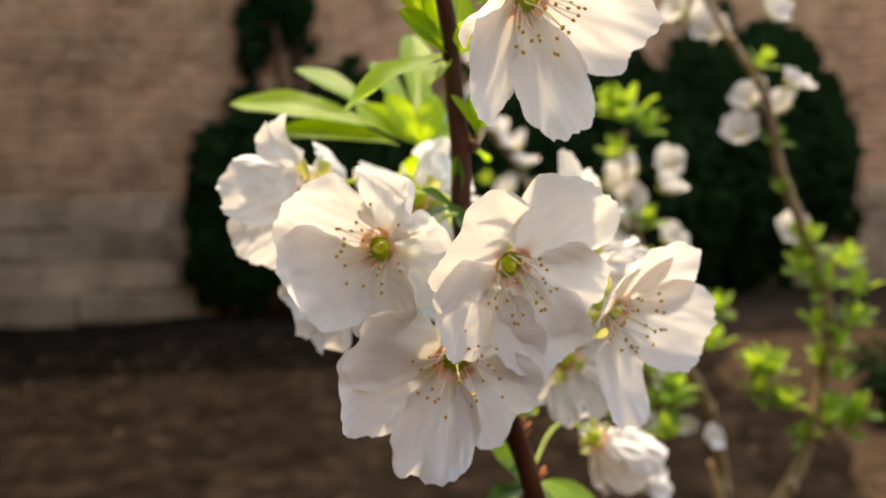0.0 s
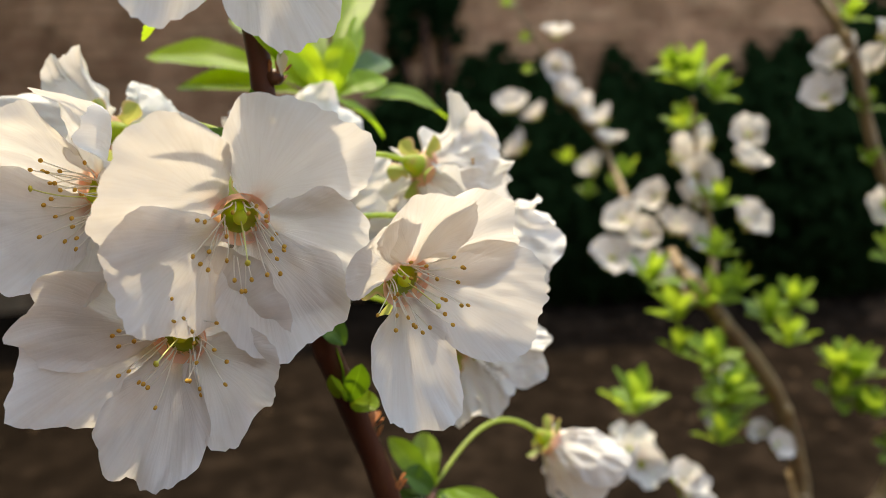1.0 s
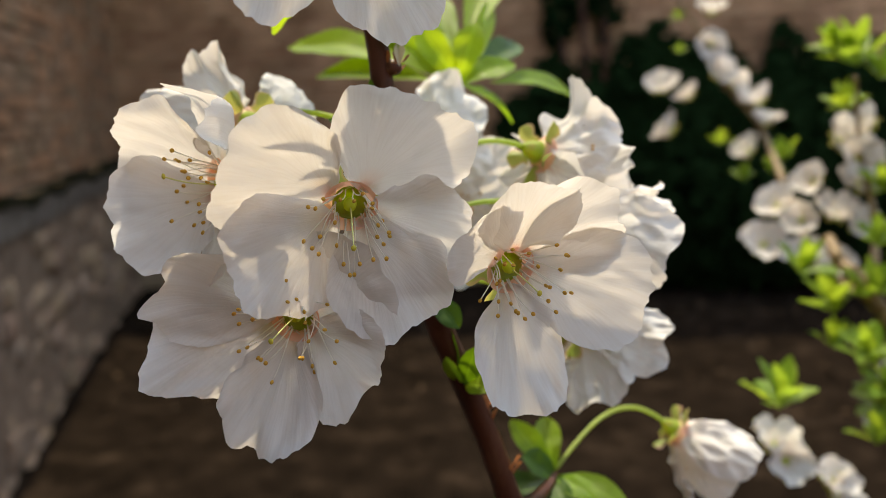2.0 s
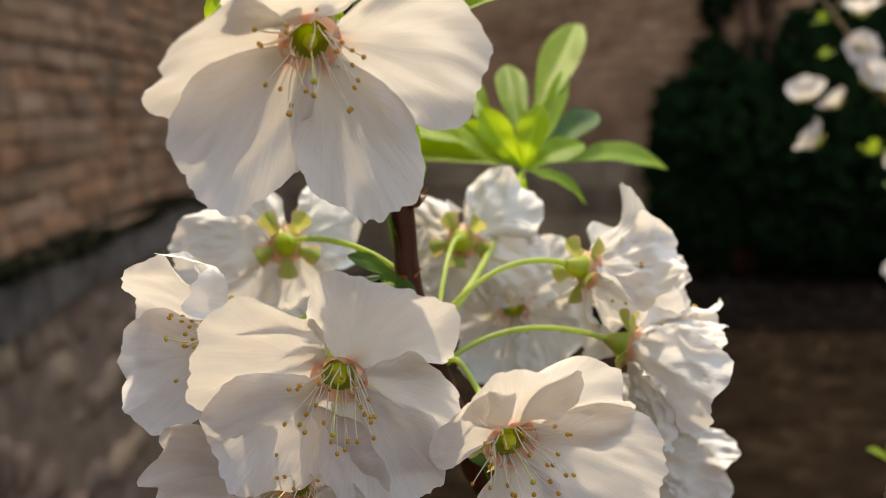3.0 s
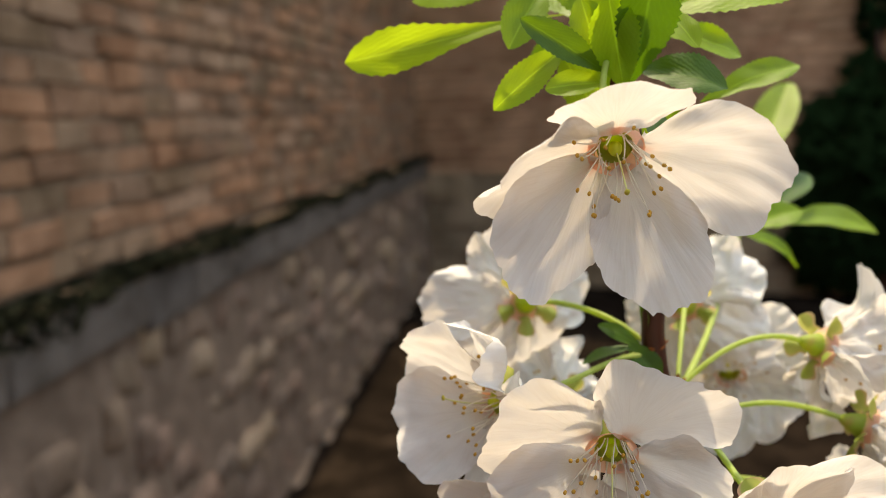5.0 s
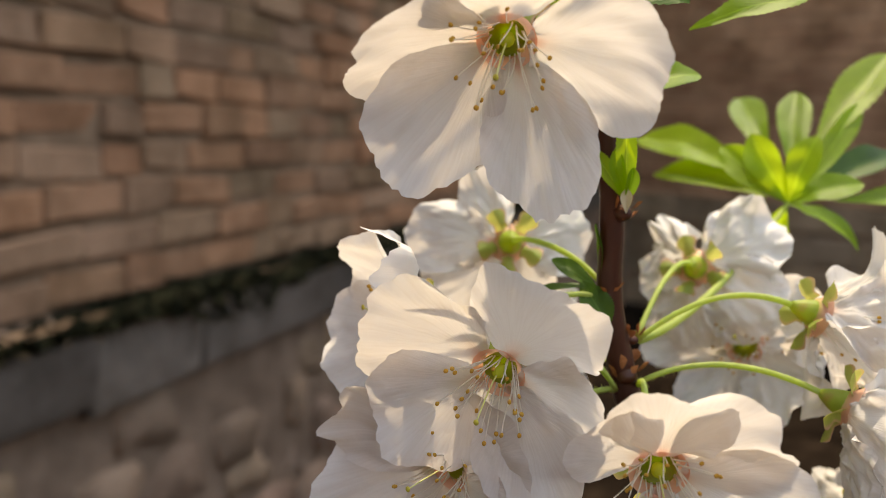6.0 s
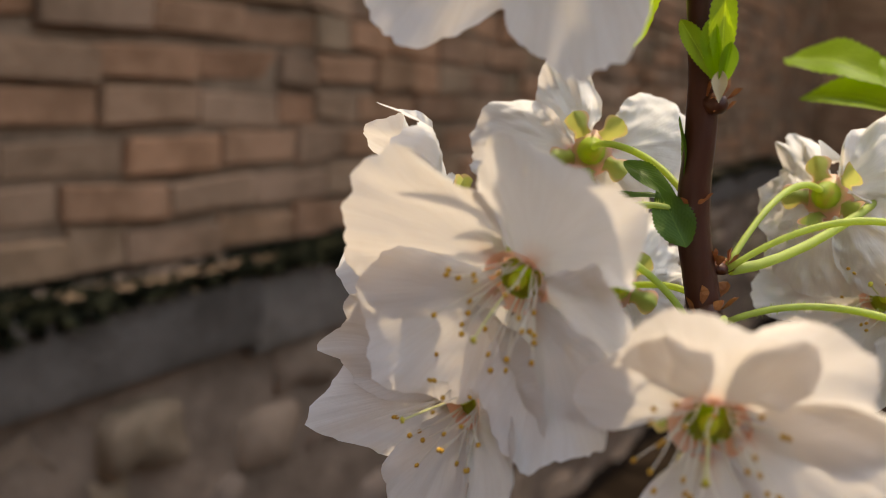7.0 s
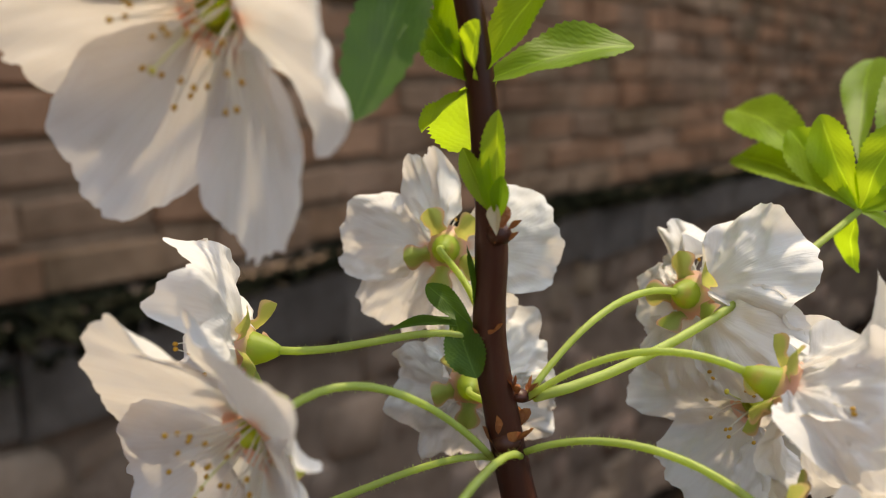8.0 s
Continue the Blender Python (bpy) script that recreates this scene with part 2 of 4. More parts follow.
for soft_part, tint in ((CALYX, (0.58, 0.68, 0.10)), (SEPAL, (0.52, 0.50, 0.14)), (NECTARY, (0.85, 0.45, 0.30)), (OVARY, (0.80, 0.88, 0.12)), (PEDICEL, (0.60, 0.70, 0.16)), (FILAMENT, (0.92, 0.89, 0.82))):
    thin(soft_part, 0.55, tint)


# ---- building helpers ----
ORIGIN = Vector((0, 0, 0.65))


def at(x, y, z):
    """A place given in millimetres from the heart of the blossom cluster."""
    return ORIGIN + Vector((x, y, z)) * 0.001


def mesh_of(name, bm, mat, smooth=True):
    me = bpy.data.meshes.new(name)
    bm.to_mesh(me)
    bm.free()
    me.materials.append(mat)
    if smooth:
        me.shade_smooth()
    return me


def part(name, data, mat=None, parent=None, label="", m=None):
    """One mesh object, under a thing or under a part. data: a bmesh or a ready mesh."""
    me = data if isinstance(data, bpy.types.Mesh) else mesh_of(name, data, mat)
    ob = new(name, me)
    if m is not None:
        ob.matrix_basis = m
    if parent is not None:
        ob.parent = parent
    return tagged(ob, label)


def thing(name, label, category, group="", kind="", place=None):
    ob = new(name)
    ob.empty_display_size = 0.005
    if place is not None:
        ob.matrix_basis = place
    return tagged(ob, label, category, group, kind)


def axes(z, hint):
    """A rotation whose z is the given way and whose x leans towards hint."""
    z = Vector(z).normalized()
    y = z.cross(Vector(hint))
    if y.length < 1e-4:
        y = z.cross(Vector((0.3, 1, 0.2)))
    y.normalize()
    return Matrix((y.cross(z), y, z)).transposed().to_4x4()


def curve_points(a, b, ca, cb, n):
    """Points of a Bezier curve."""
    out = []
    for i in range(n + 1):
        t = i / n
        out.append(a * (1 - t) ** 3 + ca * 3 * t * (1 - t) ** 2 + cb * 3 * t * t * (1 - t) + b * t ** 3)
    return out


def glide(points, n):
    """A smooth line through the points."""
    p = [points[0]] + list(points) + [points[-1]]
    out = []
    for i in range(1, len(p) - 2):
        for k in range(n):
            t = k / n
            a, b, c, d = p[i - 1], p[i], p[i + 1], p[i + 2]
            out.append(0.5 * (2 * b + (c - a) * t + (2 * a - 5 * b + 4 * c - d) * t * t + (3 * b - a - 3 * c + d) * t ** 3))
    return out + [points[-1]]


def tube(points, radii, sides=8, bm=None, wobble=0.0):
    bm = bm or bmesh.new()
    rings, last = [], Vector((1, 0.2, 0.1))
    for i, p in enumerate(points):
        way = (points[min(i + 1, len(points) - 1)] - points[max(i - 1, 0)]).normalized()
        x = (last - way * last.dot(way)).normalized()
        y = way.cross(x)
        last = x
        r = radii[i] if isinstance(radii, (list, tuple)) else radii
        ring = []
        for k in range(sides):
            a = 2 * math.pi * k / sides
            rr = r * (1 + wobble * noise.noise(p * 260 + Vector((k * 1.7, 0, 0))))
            ring.append(bm.verts.new(p + (x * math.cos(a) + y * math.sin(a)) * rr))
        rings.append(ring)
    for a, b in zip(rings, rings[1:]):
        for k in range(sides):
            bm.faces.new((a[k], a[(k + 1) % sides], b[(k + 1) % sides], b[k]))
    bm.faces.new(rings[0][::-1])
    bm.faces.new(rings[-1])
    return bm


def petal_bm(length, width, cup=0.12, arch=0.10, curl=0.0, ruffle=0.03, notch=0.03, seed=0, na=76, nr=18, spread=1.40, crumple=0.0, waist=0.45):
    """A petal in its own frame: base at the origin, tip along +y, inner face to +z."""
    bm = bmesh.new()
    uv = bm.loops.layers.uv.new("UVMap")
    ways = [-spread + 2 * spread * i / na for i in range(na + 1)]
    edge = []
    for th in ways:
        lo, hi = 0.0, 1.2
        for _ in range(22):  # distance to a rounded, slightly squared oval that starts at the claw
            mid = (lo + hi) / 2
            px, py = abs(mid * math.sin(th)) / 0.5, abs(mid * math.cos(th) - 0.51) / 0.49
            lo, hi = (mid, hi) if px ** 2.5 + py ** 2.5 < 1 or mid * math.cos(th) < 0.1 and px < 0.55 else (lo, mid)
        r = lo
        r *= 1 + 0.09 * noise.noise(Vector((th * 1.6, seed * 3.1, 0.3))) + 0.075 * noise.noise(Vector((th * 4.5, seed * 1.7, 2.3))) + 0.035 * noise.noise(Vector((th * 13.0, seed * 2.7, 5.3))) + 0.02 * noise.noise(Vector((th * 27.0, seed * 1.9, 8.1)))
        r *= 1 - notch * math.exp(-((th - 0.06) / 0.12) ** 2)
        edge.append(max(r, 0.05))
    widest = max(r * abs(math.sin(th)) for r, th in zip(edge, ways))
    tall = max(r * math.cos(th) for r, th in zip(edge, ways))
    grid = []
    for j in range(nr + 1):
        s = (j / nr) ** 0.85
        row = []
        for r, th in zip(edge, ways):
            x = s * r * math.sin(th) / widest
            y = s * r * math.cos(th) / tall
            x *= 1 - waist * (1 - min(max(y, 0.0) / 0.5, 1.0)) ** 1.5
            z = cup * width * 0.5 * x * x * (0.25 + 0.75 * min(max(y, 0), 1))
            z -= arch * length * 4 * y * (1 - y) * 0.5
            z -= curl * length * max(0.0, y - 0.6) ** 2 * 4
            z += 1.55 * ruffle * length * s ** (2.5 if crumple else 3.8) * (math.sin(th * 7.0 + seed * 2.1) * 0.55 + 1.6 * noise.noise(Vector((th * 3.2, s * 2.2, seed * 5.3))))
            z += 0.034 * length * noise.noise(Vector((x * 2.6, y * 2.6, seed * 1.9)))
            z += 0.004 * length * s * noise.noise(Vector((th * 7.5, s * 0.9, seed * 2.3))) + 0.016 * length * noise.noise(Vector((x * 6, y * 6, seed))) * (0.3 + s) + ruffle * 0.10 * length * noise.noise(Vector((x * 13, y * 10, seed * 1.3))) * s
            if crumple:
                z += crumple * length * s * (abs(noise.noise(Vector((x * 3.2, y * 3.6, seed * 7.7)))) * 1.6 - 0.3 + 0.5 * abs(noise.noise(Vector((x * 7.5, y * 8.0, seed * 3.7)))))
            row.append(bm.verts.new((x * width * 0.5, y * length, z)))
        grid.append(row)
    for j in range(nr):
        for i in range(na):
            f = bm.faces.new((grid[j][i], grid[j][i + 1], grid[j + 1][i + 1], grid[j + 1][i]))
            for loop, (a, b) in zip(f.loops, ((i, j), (i + 1, j), (i + 1, j + 1), (i, j + 1))):
                loop[uv].uv = (a / na, (b / nr) ** 0.85)
    bmesh.ops.remove_doubles(bm, verts=bm.verts, dist=1e-7)
    return bm


def leaf_bm(length, width, bend=0.25, fold=0.25, seed=0, teeth=0.03, ny=22, twist=0.0, foot=0.0, broad=1.4):
    """A serrated leaf: base at the origin, tip along +y, upper face to +z."""
    bm = bmesh.new()
    uv = bm.loops.layers.uv.new("UVMap")
    rows, nx = [], 6
    for j in range(ny + 1):
        y = j / ny
        h = math.sin(math.pi * min(1, y ** broad)) ** 0.70 * (0.86 + 0.28 * y) + 0.04
        h = max(h, foot * (1 - y))
        if j % 2:
            h *= 1 - teeth * 2
        h *= 1 + 0.08 * noise.noise(Vector((y * 3, seed * 2.7, 0)))
        row = []
        for i in range(nx + 1):
            x = (i / nx * 2 - 1) * h
            z = fold * width * abs(x) * 0.5 - bend * length * y * y
            z += 0.018 * width * math.sin(y * 16 + abs(x) * 3) * abs(x) + 0.10 * width * noise.noise(Vector((x * 1.5, y * 3, seed * 4.1)))
            a = twist * y
            px, pz = x * width * 0.5, z
            row.append(bm.verts.new((px * math.cos(a) - pz * math.sin(a), y * length, px * math.sin(a) + pz * math.cos(a))))
        rows.append(row)
    for j in range(ny):
        for i in range(nx):
            f = bm.faces.new((rows[j][i], rows[j][i + 1], rows[j + 1][i + 1], rows[j + 1][i]))
            for loop, (a, b) in zip(f.loops, ((i, j), (i + 1, j), (i + 1, j + 1), (i, j + 1))):
                loop[uv].uv = (abs(a / nx - 0.5), b / ny)
    return bm


def bowl_bm(r, depth, sides=14):
    """The green cup that the petals stand on: mouth at z = 0, foot at -depth."""
    bm = bmesh.new()
    outer = [(0.26, -1.12), (0.42, -0.95), (0.66, -0.66), (0.86, -0.3), (1.0, 0.0)]
    inner = [(0.88, 0.0), (0.74, -0.16), (0.40, -0.26), (0.05, -0.30)]
    rings = []
    for fr, fz in outer + inner:
        rings.append([bm.verts.new((r * fr * math.cos(2 * math.pi * k / sides), r * fr * math.sin(2 * math.pi * k / sides), depth * fz)) for k in range(sides)])
    for a, b in zip(rings, rings[1:]):
        for k in range(sides):
            bm.faces.new((a[k], a[(k + 1) % sides], b[(k + 1) % sides], b[k]))
    bm.faces.new(rings[0][::-1])
    bm.faces.new(rings[-1])
    return bm


def ball_bm(r, stretch=(1, 1, 1), seg=10):
    bm = bmesh.new()
    bmesh.ops.create_uvsphere(bm, u_segments=seg, v_segments=seg - 3, radius=r)
    for v in bm.verts:
        v.co = Vector((v.co.x * stretch[0], v.co.y * stretch[1], v.co.z * stretch[2])) * (1 + 0.12 * noise.noise(v.co * 900))
    return bm


# shared small pieces of a blossom
FILAMENTS = []
for k in range(6):
    reach = (0.0048, 0.0058, 0.0066, 0.0074, 0.0056, 0.0080)[k]
    bow = (0.12, 0.25, -0.08, 0.18, 0.32, 0.05)[k]
    line = [Vector((bow * reach * (t * t), 0.05 * reach * math.sin(3 * t + k), reach * t)) for t in (0, 0.2, 0.4, 0.6, 0.8, 1.0)]
    FILAMENTS.append((mesh_of("stamen", tube(line, [0.00011, 0.00010, 0.00009, 0.00008, 0.00008, 0.00007], 5), FILAMENT), line[-1]))
ANTHER_MESH = mesh_of("anther", ball_bm(0.00029, (1.05, 0.8, 1.15), 8), ANTHER)
CUP_MESH = mesh_of("calyx", bowl_bm(0.0023, 0.0037), CALYX)
SEPAL_MESH = mesh_of("sepal", leaf_bm(0.0040, 0.0036, -0.24, 0.5, 3, 0.0, 10, 0.0, 0.8), SEPAL)
OVARY_MESH = mesh_of("ovary", ball_bm(0.0009, (1, 1, 1.2), 12), OVARY)


def blossom(label, centre, face, petals, stalk=None, group="blossoms of the cluster", stamens=26, splay=(8, 42), droop=0.0, seed=1, heart=None):
    """An open cherry blossom. petals: (tip x, y, z in mm from the centre, width in mm, extra shape)."""
    rnd = random.Random(seed)
    turn = axes(face, (0, 0, 1))
    root = thing("cherry_blossom", label, "blossom", group, "", Matrix.Translation(at(*centre)) @ turn)
    back = turn.inverted()
    for k, (x, y, z, w, shape) in enumerate(petals):
        tip = (back @ Vector((x, y, z)).to_4d()).to_3d() * 0.001
        side = Vector((tip.x, tip.y, 0))
        base = side.normalized() * 0.0022
        way = tip - base
        d = way.normalized()
        up = Vector((0, 0, 1)) - d * d.z
        if up.length < 0.15:
            up = -side
        up = (up - d * up.dot(d)).normalized()
        right = d.cross(up)
        m = Matrix((right, d, up)).transposed().to_4x4()
        m = Matrix.Translation(base + Vector((0, 0, 0.0002 * k))) @ m @ pose(0, 0, 0, 0, shape.get("roll", 0), 0)
        opts = {q: v for q, v in shape.items() if q != "roll"}
        part("petal", petal_bm(way.length, w * 0.001, seed=seed * 1.37 + k * 0.71, **opts), PETAL, root, "", m)
    calyx = part("calyx", CUP_MESH, None, root, "yellow-green cup flushed red")
    for k in range(5):
        a = 2 * math.pi * (k + 0.5) / 5 + rnd.uniform(-0.15, 0.15)
        m = pose(0, 0, 0, 0, 0, math.degrees(a) - 90) @ pose(0, 0.0024, -0.0006, rnd.uniform(-58, -8), 0, 0)
        part("sepal", SEPAL_MESH, None, calyx, "", m)
    part("nectary", heart or NECTARY_MESH, None, root, "" if heart else "salmon-pink ring inside the cup")
    pistil = part("pistil", OVARY_MESH, None, root, "green ovary with a pale style", pose(0, 0, 0.0004))
    bend = Vector((0.0016, 0.0007, 0)) if not droop else (back @ Vector((0, 0, -droop * 0.004)).to_4d()).to_3d()
    line = [Vector((0, 0, 0.0008 + 0.0070 * t)) + bend * t * t for t in (0, 0.2, 0.4, 0.6, 0.8, 1)]
    part("style", tube(line, 0.0001, 6), STYLE, pistil)
    part("stigma", STIGMA_MESH, None, pistil, "", Matrix.Translation(line[-1]))
    for k in range(stamens):
        me, end = FILAMENTS[rnd.randrange(6)]
        a = 360 * (k + rnd.uniform(-0.3, 0.3)) / stamens * 2
        lean = rnd.uniform(*splay)
        drop = (back @ Vector((0, 0, -droop)).to_4d()).to_3d()
        way = (Matrix.Rotation(radians(a), 3, "Z") @ Vector((math.sin(radians(lean)), 0, math.cos(radians(lean))))) + drop
        foot = Vector((math.cos(radians(a)), math.sin(radians(a)), 0)) * 0.0021
        s = part("stamen", me, None, root, "", Matrix.Translation(foot) @ axes(way, (math.cos(a), math.sin(a), 0.1)))
        part("anther", ANTHER_MESH, None, s, "", Matrix.Translation(end))
    if stalk is not None:
        foot = at(*stalk)
        rear = root.matrix_basis @ Vector((0, 0, -0.0040))
        run = (foot - rear).length
        pts = curve_points(rear, foot, rear - turn.to_3x3() @ Vector((0, 0, run * 0.42)), foot + (rear - foot) * 0.25 + Vector((0, 0, run * 0.16)), 14)
        inv = root.matrix_basis.inverted()
        pts = [inv @ p for p in pts]
        stem = tube(pts, [0.00049 - 0.000006 * i for i in range(len(pts))], 8, None, 0.08)
        for k in range(260):
            i = rnd.randrange(1, len(pts) - 1)
            p = pts[i].lerp(pts[i + 1], rnd.random())
            along = (pts[i + 1] - pts[i]).normalized()
            out = Vector((rnd.gauss(0, 1), rnd.gauss(0, 1), rnd.gauss(0, 1)))
            out = (out - along * out.dot(along)).normalized()
            foot_of = p + out * 0.00042
            stem.faces.new([stem.verts.new(q) for q in (foot_of - along * 0.00003, foot_of + along * 0.00003, foot_of + out * rnd.uniform(0.00025, 0.0005))])
        part("pedicel", stem, PEDICEL, root)
    return root


bm = bmesh.new()
rings = [[bm.verts.new((r * math.cos(2 * math.pi * k / 18), r * math.sin(2 * math.pi * k / 18), z)) for k in range(18)] for r, z in ((0.0036, 0.0009), (0.0030, 0.0004), (0.0026, -0.0003), (0.0014, -0.0012))]
for ra, rb in zip(rings, rings[1:]):
    for k in range(18):
        bm.faces.new((ra[k], ra[(k + 1) % 18], rb[(k + 1) % 18], rb[k]))
NECTARY_MESH = mesh_of("nectary", bm, NECTARY)
NECTARY_PALE = NECTARY_MESH.copy()
NECTARY_PALE.materials[0] = FILAMENT
STIGMA_MESH = mesh_of("stigma", ball_bm(0.00036, (1.2, 1, 0.7), 9), STIGMA)


def ring_of(face, count, length, width, rise, turn_by, seed, **shape):
    """Evenly set petals round an axis, as blossom() takes them (mm)."""
    rnd = random.Random(seed)
    f = axes(face, (0, 0, 1)).to_3x3()
    out = []
    for k in range(count):
        a = radians(turn_by + 360 * k / count + rnd.uniform(-7, 7))
        e = radians(rise + rnd.uniform(-9, 9))
        v = f @ Vector((math.cos(a) * math.cos(e), math.sin(a) * math.cos(e), math.sin(e))) * (length * rnd.uniform(0.9, 1.06))
        out.append((v.x, v.y, v.z, width * rnd.uniform(0.9, 1.08), dict(shape)))
    return out


# ---- the place: ground and old masonry walls ----
def heaved(x, y):
    d = math.hypot(x, y)
    return -0.78 + 0.035 * noise.noise(Vector((x * 0.9, y * 0.9, 0))) + 0.012 * noise.noise(Vector((x * 5, y * 5, 3))) * (d < 14)


bm = bmesh.new()
steps = [-60, -30, -16] + [v * 0.25 for v in range(-36, 41)] + [16, 30, 60]
grid = [[bm.verts.new((x, y, heaved(x, y))) for x in steps] for y in steps]
for a, b in zip(grid, grid[1:]):
    for k in range(len(steps) - 1):
        bm.faces.new((a[k], a[k + 1], b[k + 1], b[k]))
ground = part("ground", bm, SOIL_SHADED)
tagged(ground, "brown bare soil, darkened in colour for shade, with leaf litter", "ground", "", "structure")


# an added sheet coloured as sunlit ground along the far wall, sinking into the soil at its rim
bm = bmesh.new()
grid = []
for j in range(45):
    row = []
    for i in range(61):
        x, y = 1.3 + i * 0.12, 2.2 + j * 0.15
        ragged = 0.35 * noise.noise(Vector((x * 1.1, y * 1.1, 5))) + 0.15 * noise.noise(Vector((x * 4, y * 4, 2)))
        inside = min(x - 1.75 - 0.28 * max(0.0, y - 5.2) + ragged, y - 2.6 + ragged, 8.2 - x + ragged)
        row.append(bm.verts.new((x, min(y, 7.3 + 0.21 * x), heaved(x, y) + min(0.016, 0.10 * inside - 0.01))))
    grid.append(row)
for a, b in zip(grid, grid[1:]):
    for k in range(60):
        bm.faces.new((a[k], a[k + 1], b[k + 1], b[k]))
bmesh.ops.remove_doubles(bm, verts=bm.verts, dist=1e-5)
path = part("path", bm, SOIL_SUNLIT)
tagged(path, "reddish-brown sheet coloured as sunlit ground beside the brick wall", "path", "", "structure")


def piece_mesh(name, mat, w, h, d, seed, rough=0.08):
    """A hewn or fired block about its own centre, front at -y, edges worn."""
    bm = bmesh.new()
    c = 0.045 * h
    front, mid, back = [], [], []
    for sx, sz in ((-1, -1), (1, -1), (1, 1), (-1, 1)):
        j = Vector((noise.noise(Vector((seed, sx * 3.1, sz))), noise.noise(Vector((seed + 7, sx, sz * 2.3))), noise.noise(Vector((seed + 3, sx * 1.3, sz * 5))))) * h * rough * 2
        x, z = sx * w / 2 + j.x, sz * h / 2 + j.z
        front.append(bm.verts.new((x - sx * c, -d / 2 + j.y * 0.5, z - sz * c)))
        mid.append(bm.verts.new((x, -d / 2 + c, z)))
        back.append(bm.verts.new((x, d / 2, z)))
    bm.faces.new(front)
    for a, b in ((mid, front), (back, mid)):
        for k in range(4):
            bm.faces.new((a[k], a[(k + 1) % 4], b[(k + 1) % 4], b[k]))
    return mesh_of(name, bm, mat, False)


def rubble_mesh(name, mat, w, h, d, seed, rough=0.2):
    """A rounded field stone about its own centre, front at -y."""
    bm = bmesh.new()
    rims = [[], [], []]
    for k in range(9):
        a = 2 * math.pi * (k + 0.25) / 9
        q = 1 + 0.9 * rough * noise.noise(Vector((math.cos(a) * 1.3, math.sin(a) * 1.3, seed * 3.3)))
        c, e = math.cos(a), math.sin(a)
        x = w / 2 * math.copysign(abs(c) ** 0.42, c) * q
        z = h / 2 * math.copysign(abs(e) ** 0.42, e) * q
        for rim, f, y in zip(rims, (1.0, 0.97, 0.86), (d / 2, -0.40 * d, -0.47 * d)):
            rim.append(bm.verts.new((x * f, y + 0.10 * d * noise.noise(Vector((c, e, seed + f))), z * f)))
    for a, b in zip(rims, rims[1:]):
        for k in range(9):
            bm.faces.new((a[k], a[(k + 1) % 9], b[(k + 1) % 9], b[k]))
    top = bm.verts.new((0, -d / 2, 0))
    for k in range(9):
        bm.faces.new((rims[2][k], rims[2][(k + 1) % 9], top))
    return mesh_of(name, bm, mat)


def wall_frame(a, b):
    """Pose of a wall that runs from a to b on the ground, front to its right side seen along it."""
    a, b = Vector((*a, 0)), Vector((*b, 0))
    x = (b - a).normalized()
    y = Vector((0, 0, 1)).cross(x)
    return Matrix.Translation(a) @ Matrix((x, y, (0, 0, 1))).transposed().to_4x4(), (b - a).length


def masonry_wall(name, label, a, b, bottom, top, course, unit, mat, piece, near, seed, joint=0.012, depth=0.10, rough=0.06, setback=0.0, thick=0.3, bed=MORTAR, proud=0.012, askew=1.0, shape=piece_mesh, jumble=0.0, wave=0.0):
    """Courses of blocks before a mortar core. near: the stretch (x0, x1, z0, z1) whose blocks are single parts."""
    m, long = wall_frame(a, b)
    rnd = random.Random(seed)
    bm = bmesh.new()
    bmesh.ops.create_cube(bm, size=1, matrix=Matrix.Translation((long / 2, setback + proud + thick / 2, (bottom + top) / 2)) @ Matrix.Diagonal((long, thick, top - bottom, 1)))
    core = part(name, mesh_of(name, bm, MORTAR, False), None, None, "", m)
    tagged(core, label, "wall", "", "structure")
    core.data.materials[0] = bed
    shapes = [shape(piece, mat, unit * f - joint * 0.35, course - joint, depth, seed + i * 1.7, rough) for i, f in enumerate((1, 1, 1, 1, 0.5, 0.5, 0.74, 0.74))]
    verts, faces = [], []
    rows = round((top - bottom) / course)
    singles = 0
    for r in range(rows):
        x = -unit * (0.5 if r % 2 else 0.0)
        z = bottom + course * (r + 0.5)
        while x < long:
            k = rnd.choice((0, 1, 2, 3, 0, 1, 2, 3, 4, 5, 6, 7))
            w = unit * (1, 1, 1, 1, 0.5, 0.5, 0.74, 0.74)[k]
            cx = x + w / 2
            x += w
            sag = wave * (noise.noise(Vector((cx * 0.9, z * 1.5, seed))) + 0.5 * noise.noise(Vector((cx * 2.6, z * 9.0, seed + 4))))
            if cx - w / 2 < 0 or cx + w / 2 > long + 0.02:
                continue
            mm = Matrix.Translation((cx, setback + depth / 2 - 0.006 + rnd.uniform(-0.006, 0.006) * askew, z + sag + rnd.uniform(-0.003, 0.003) + rnd.uniform(-0.2, 0.2) * course * jumble)) @ pose(0, 0, 0, 0, rnd.uniform(-0.9, 0.9) * askew, rnd.uniform(-1.2, 1.2) * askew)
            if jumble:
                mm = mm @ Matrix.Diagonal((rnd.uniform(0.8, 1.1), rnd.uniform(0.9, 1.06), rnd.uniform(0.75, 1.15), 1))
            if near[0] < cx < near[1] and near[2] < z < near[3] and singles < 300:
                part(piece, shapes[k], None, core, "", mm)
                singles += 1
            else:
                base = len(verts)
                verts += [mm @ v.co for v in shapes[k].vertices]
                faces += [[base + i for i in p.vertices] for p in shapes[k].polygons]
    if faces:
        me = bpy.data.meshes.new(piece + "s")
        me.from_pydata(verts, [], faces)
        me.materials.append(mat)
        rest = part(piece + "s", me, None, core)
        rest["kind"] = "stuff"
    return core


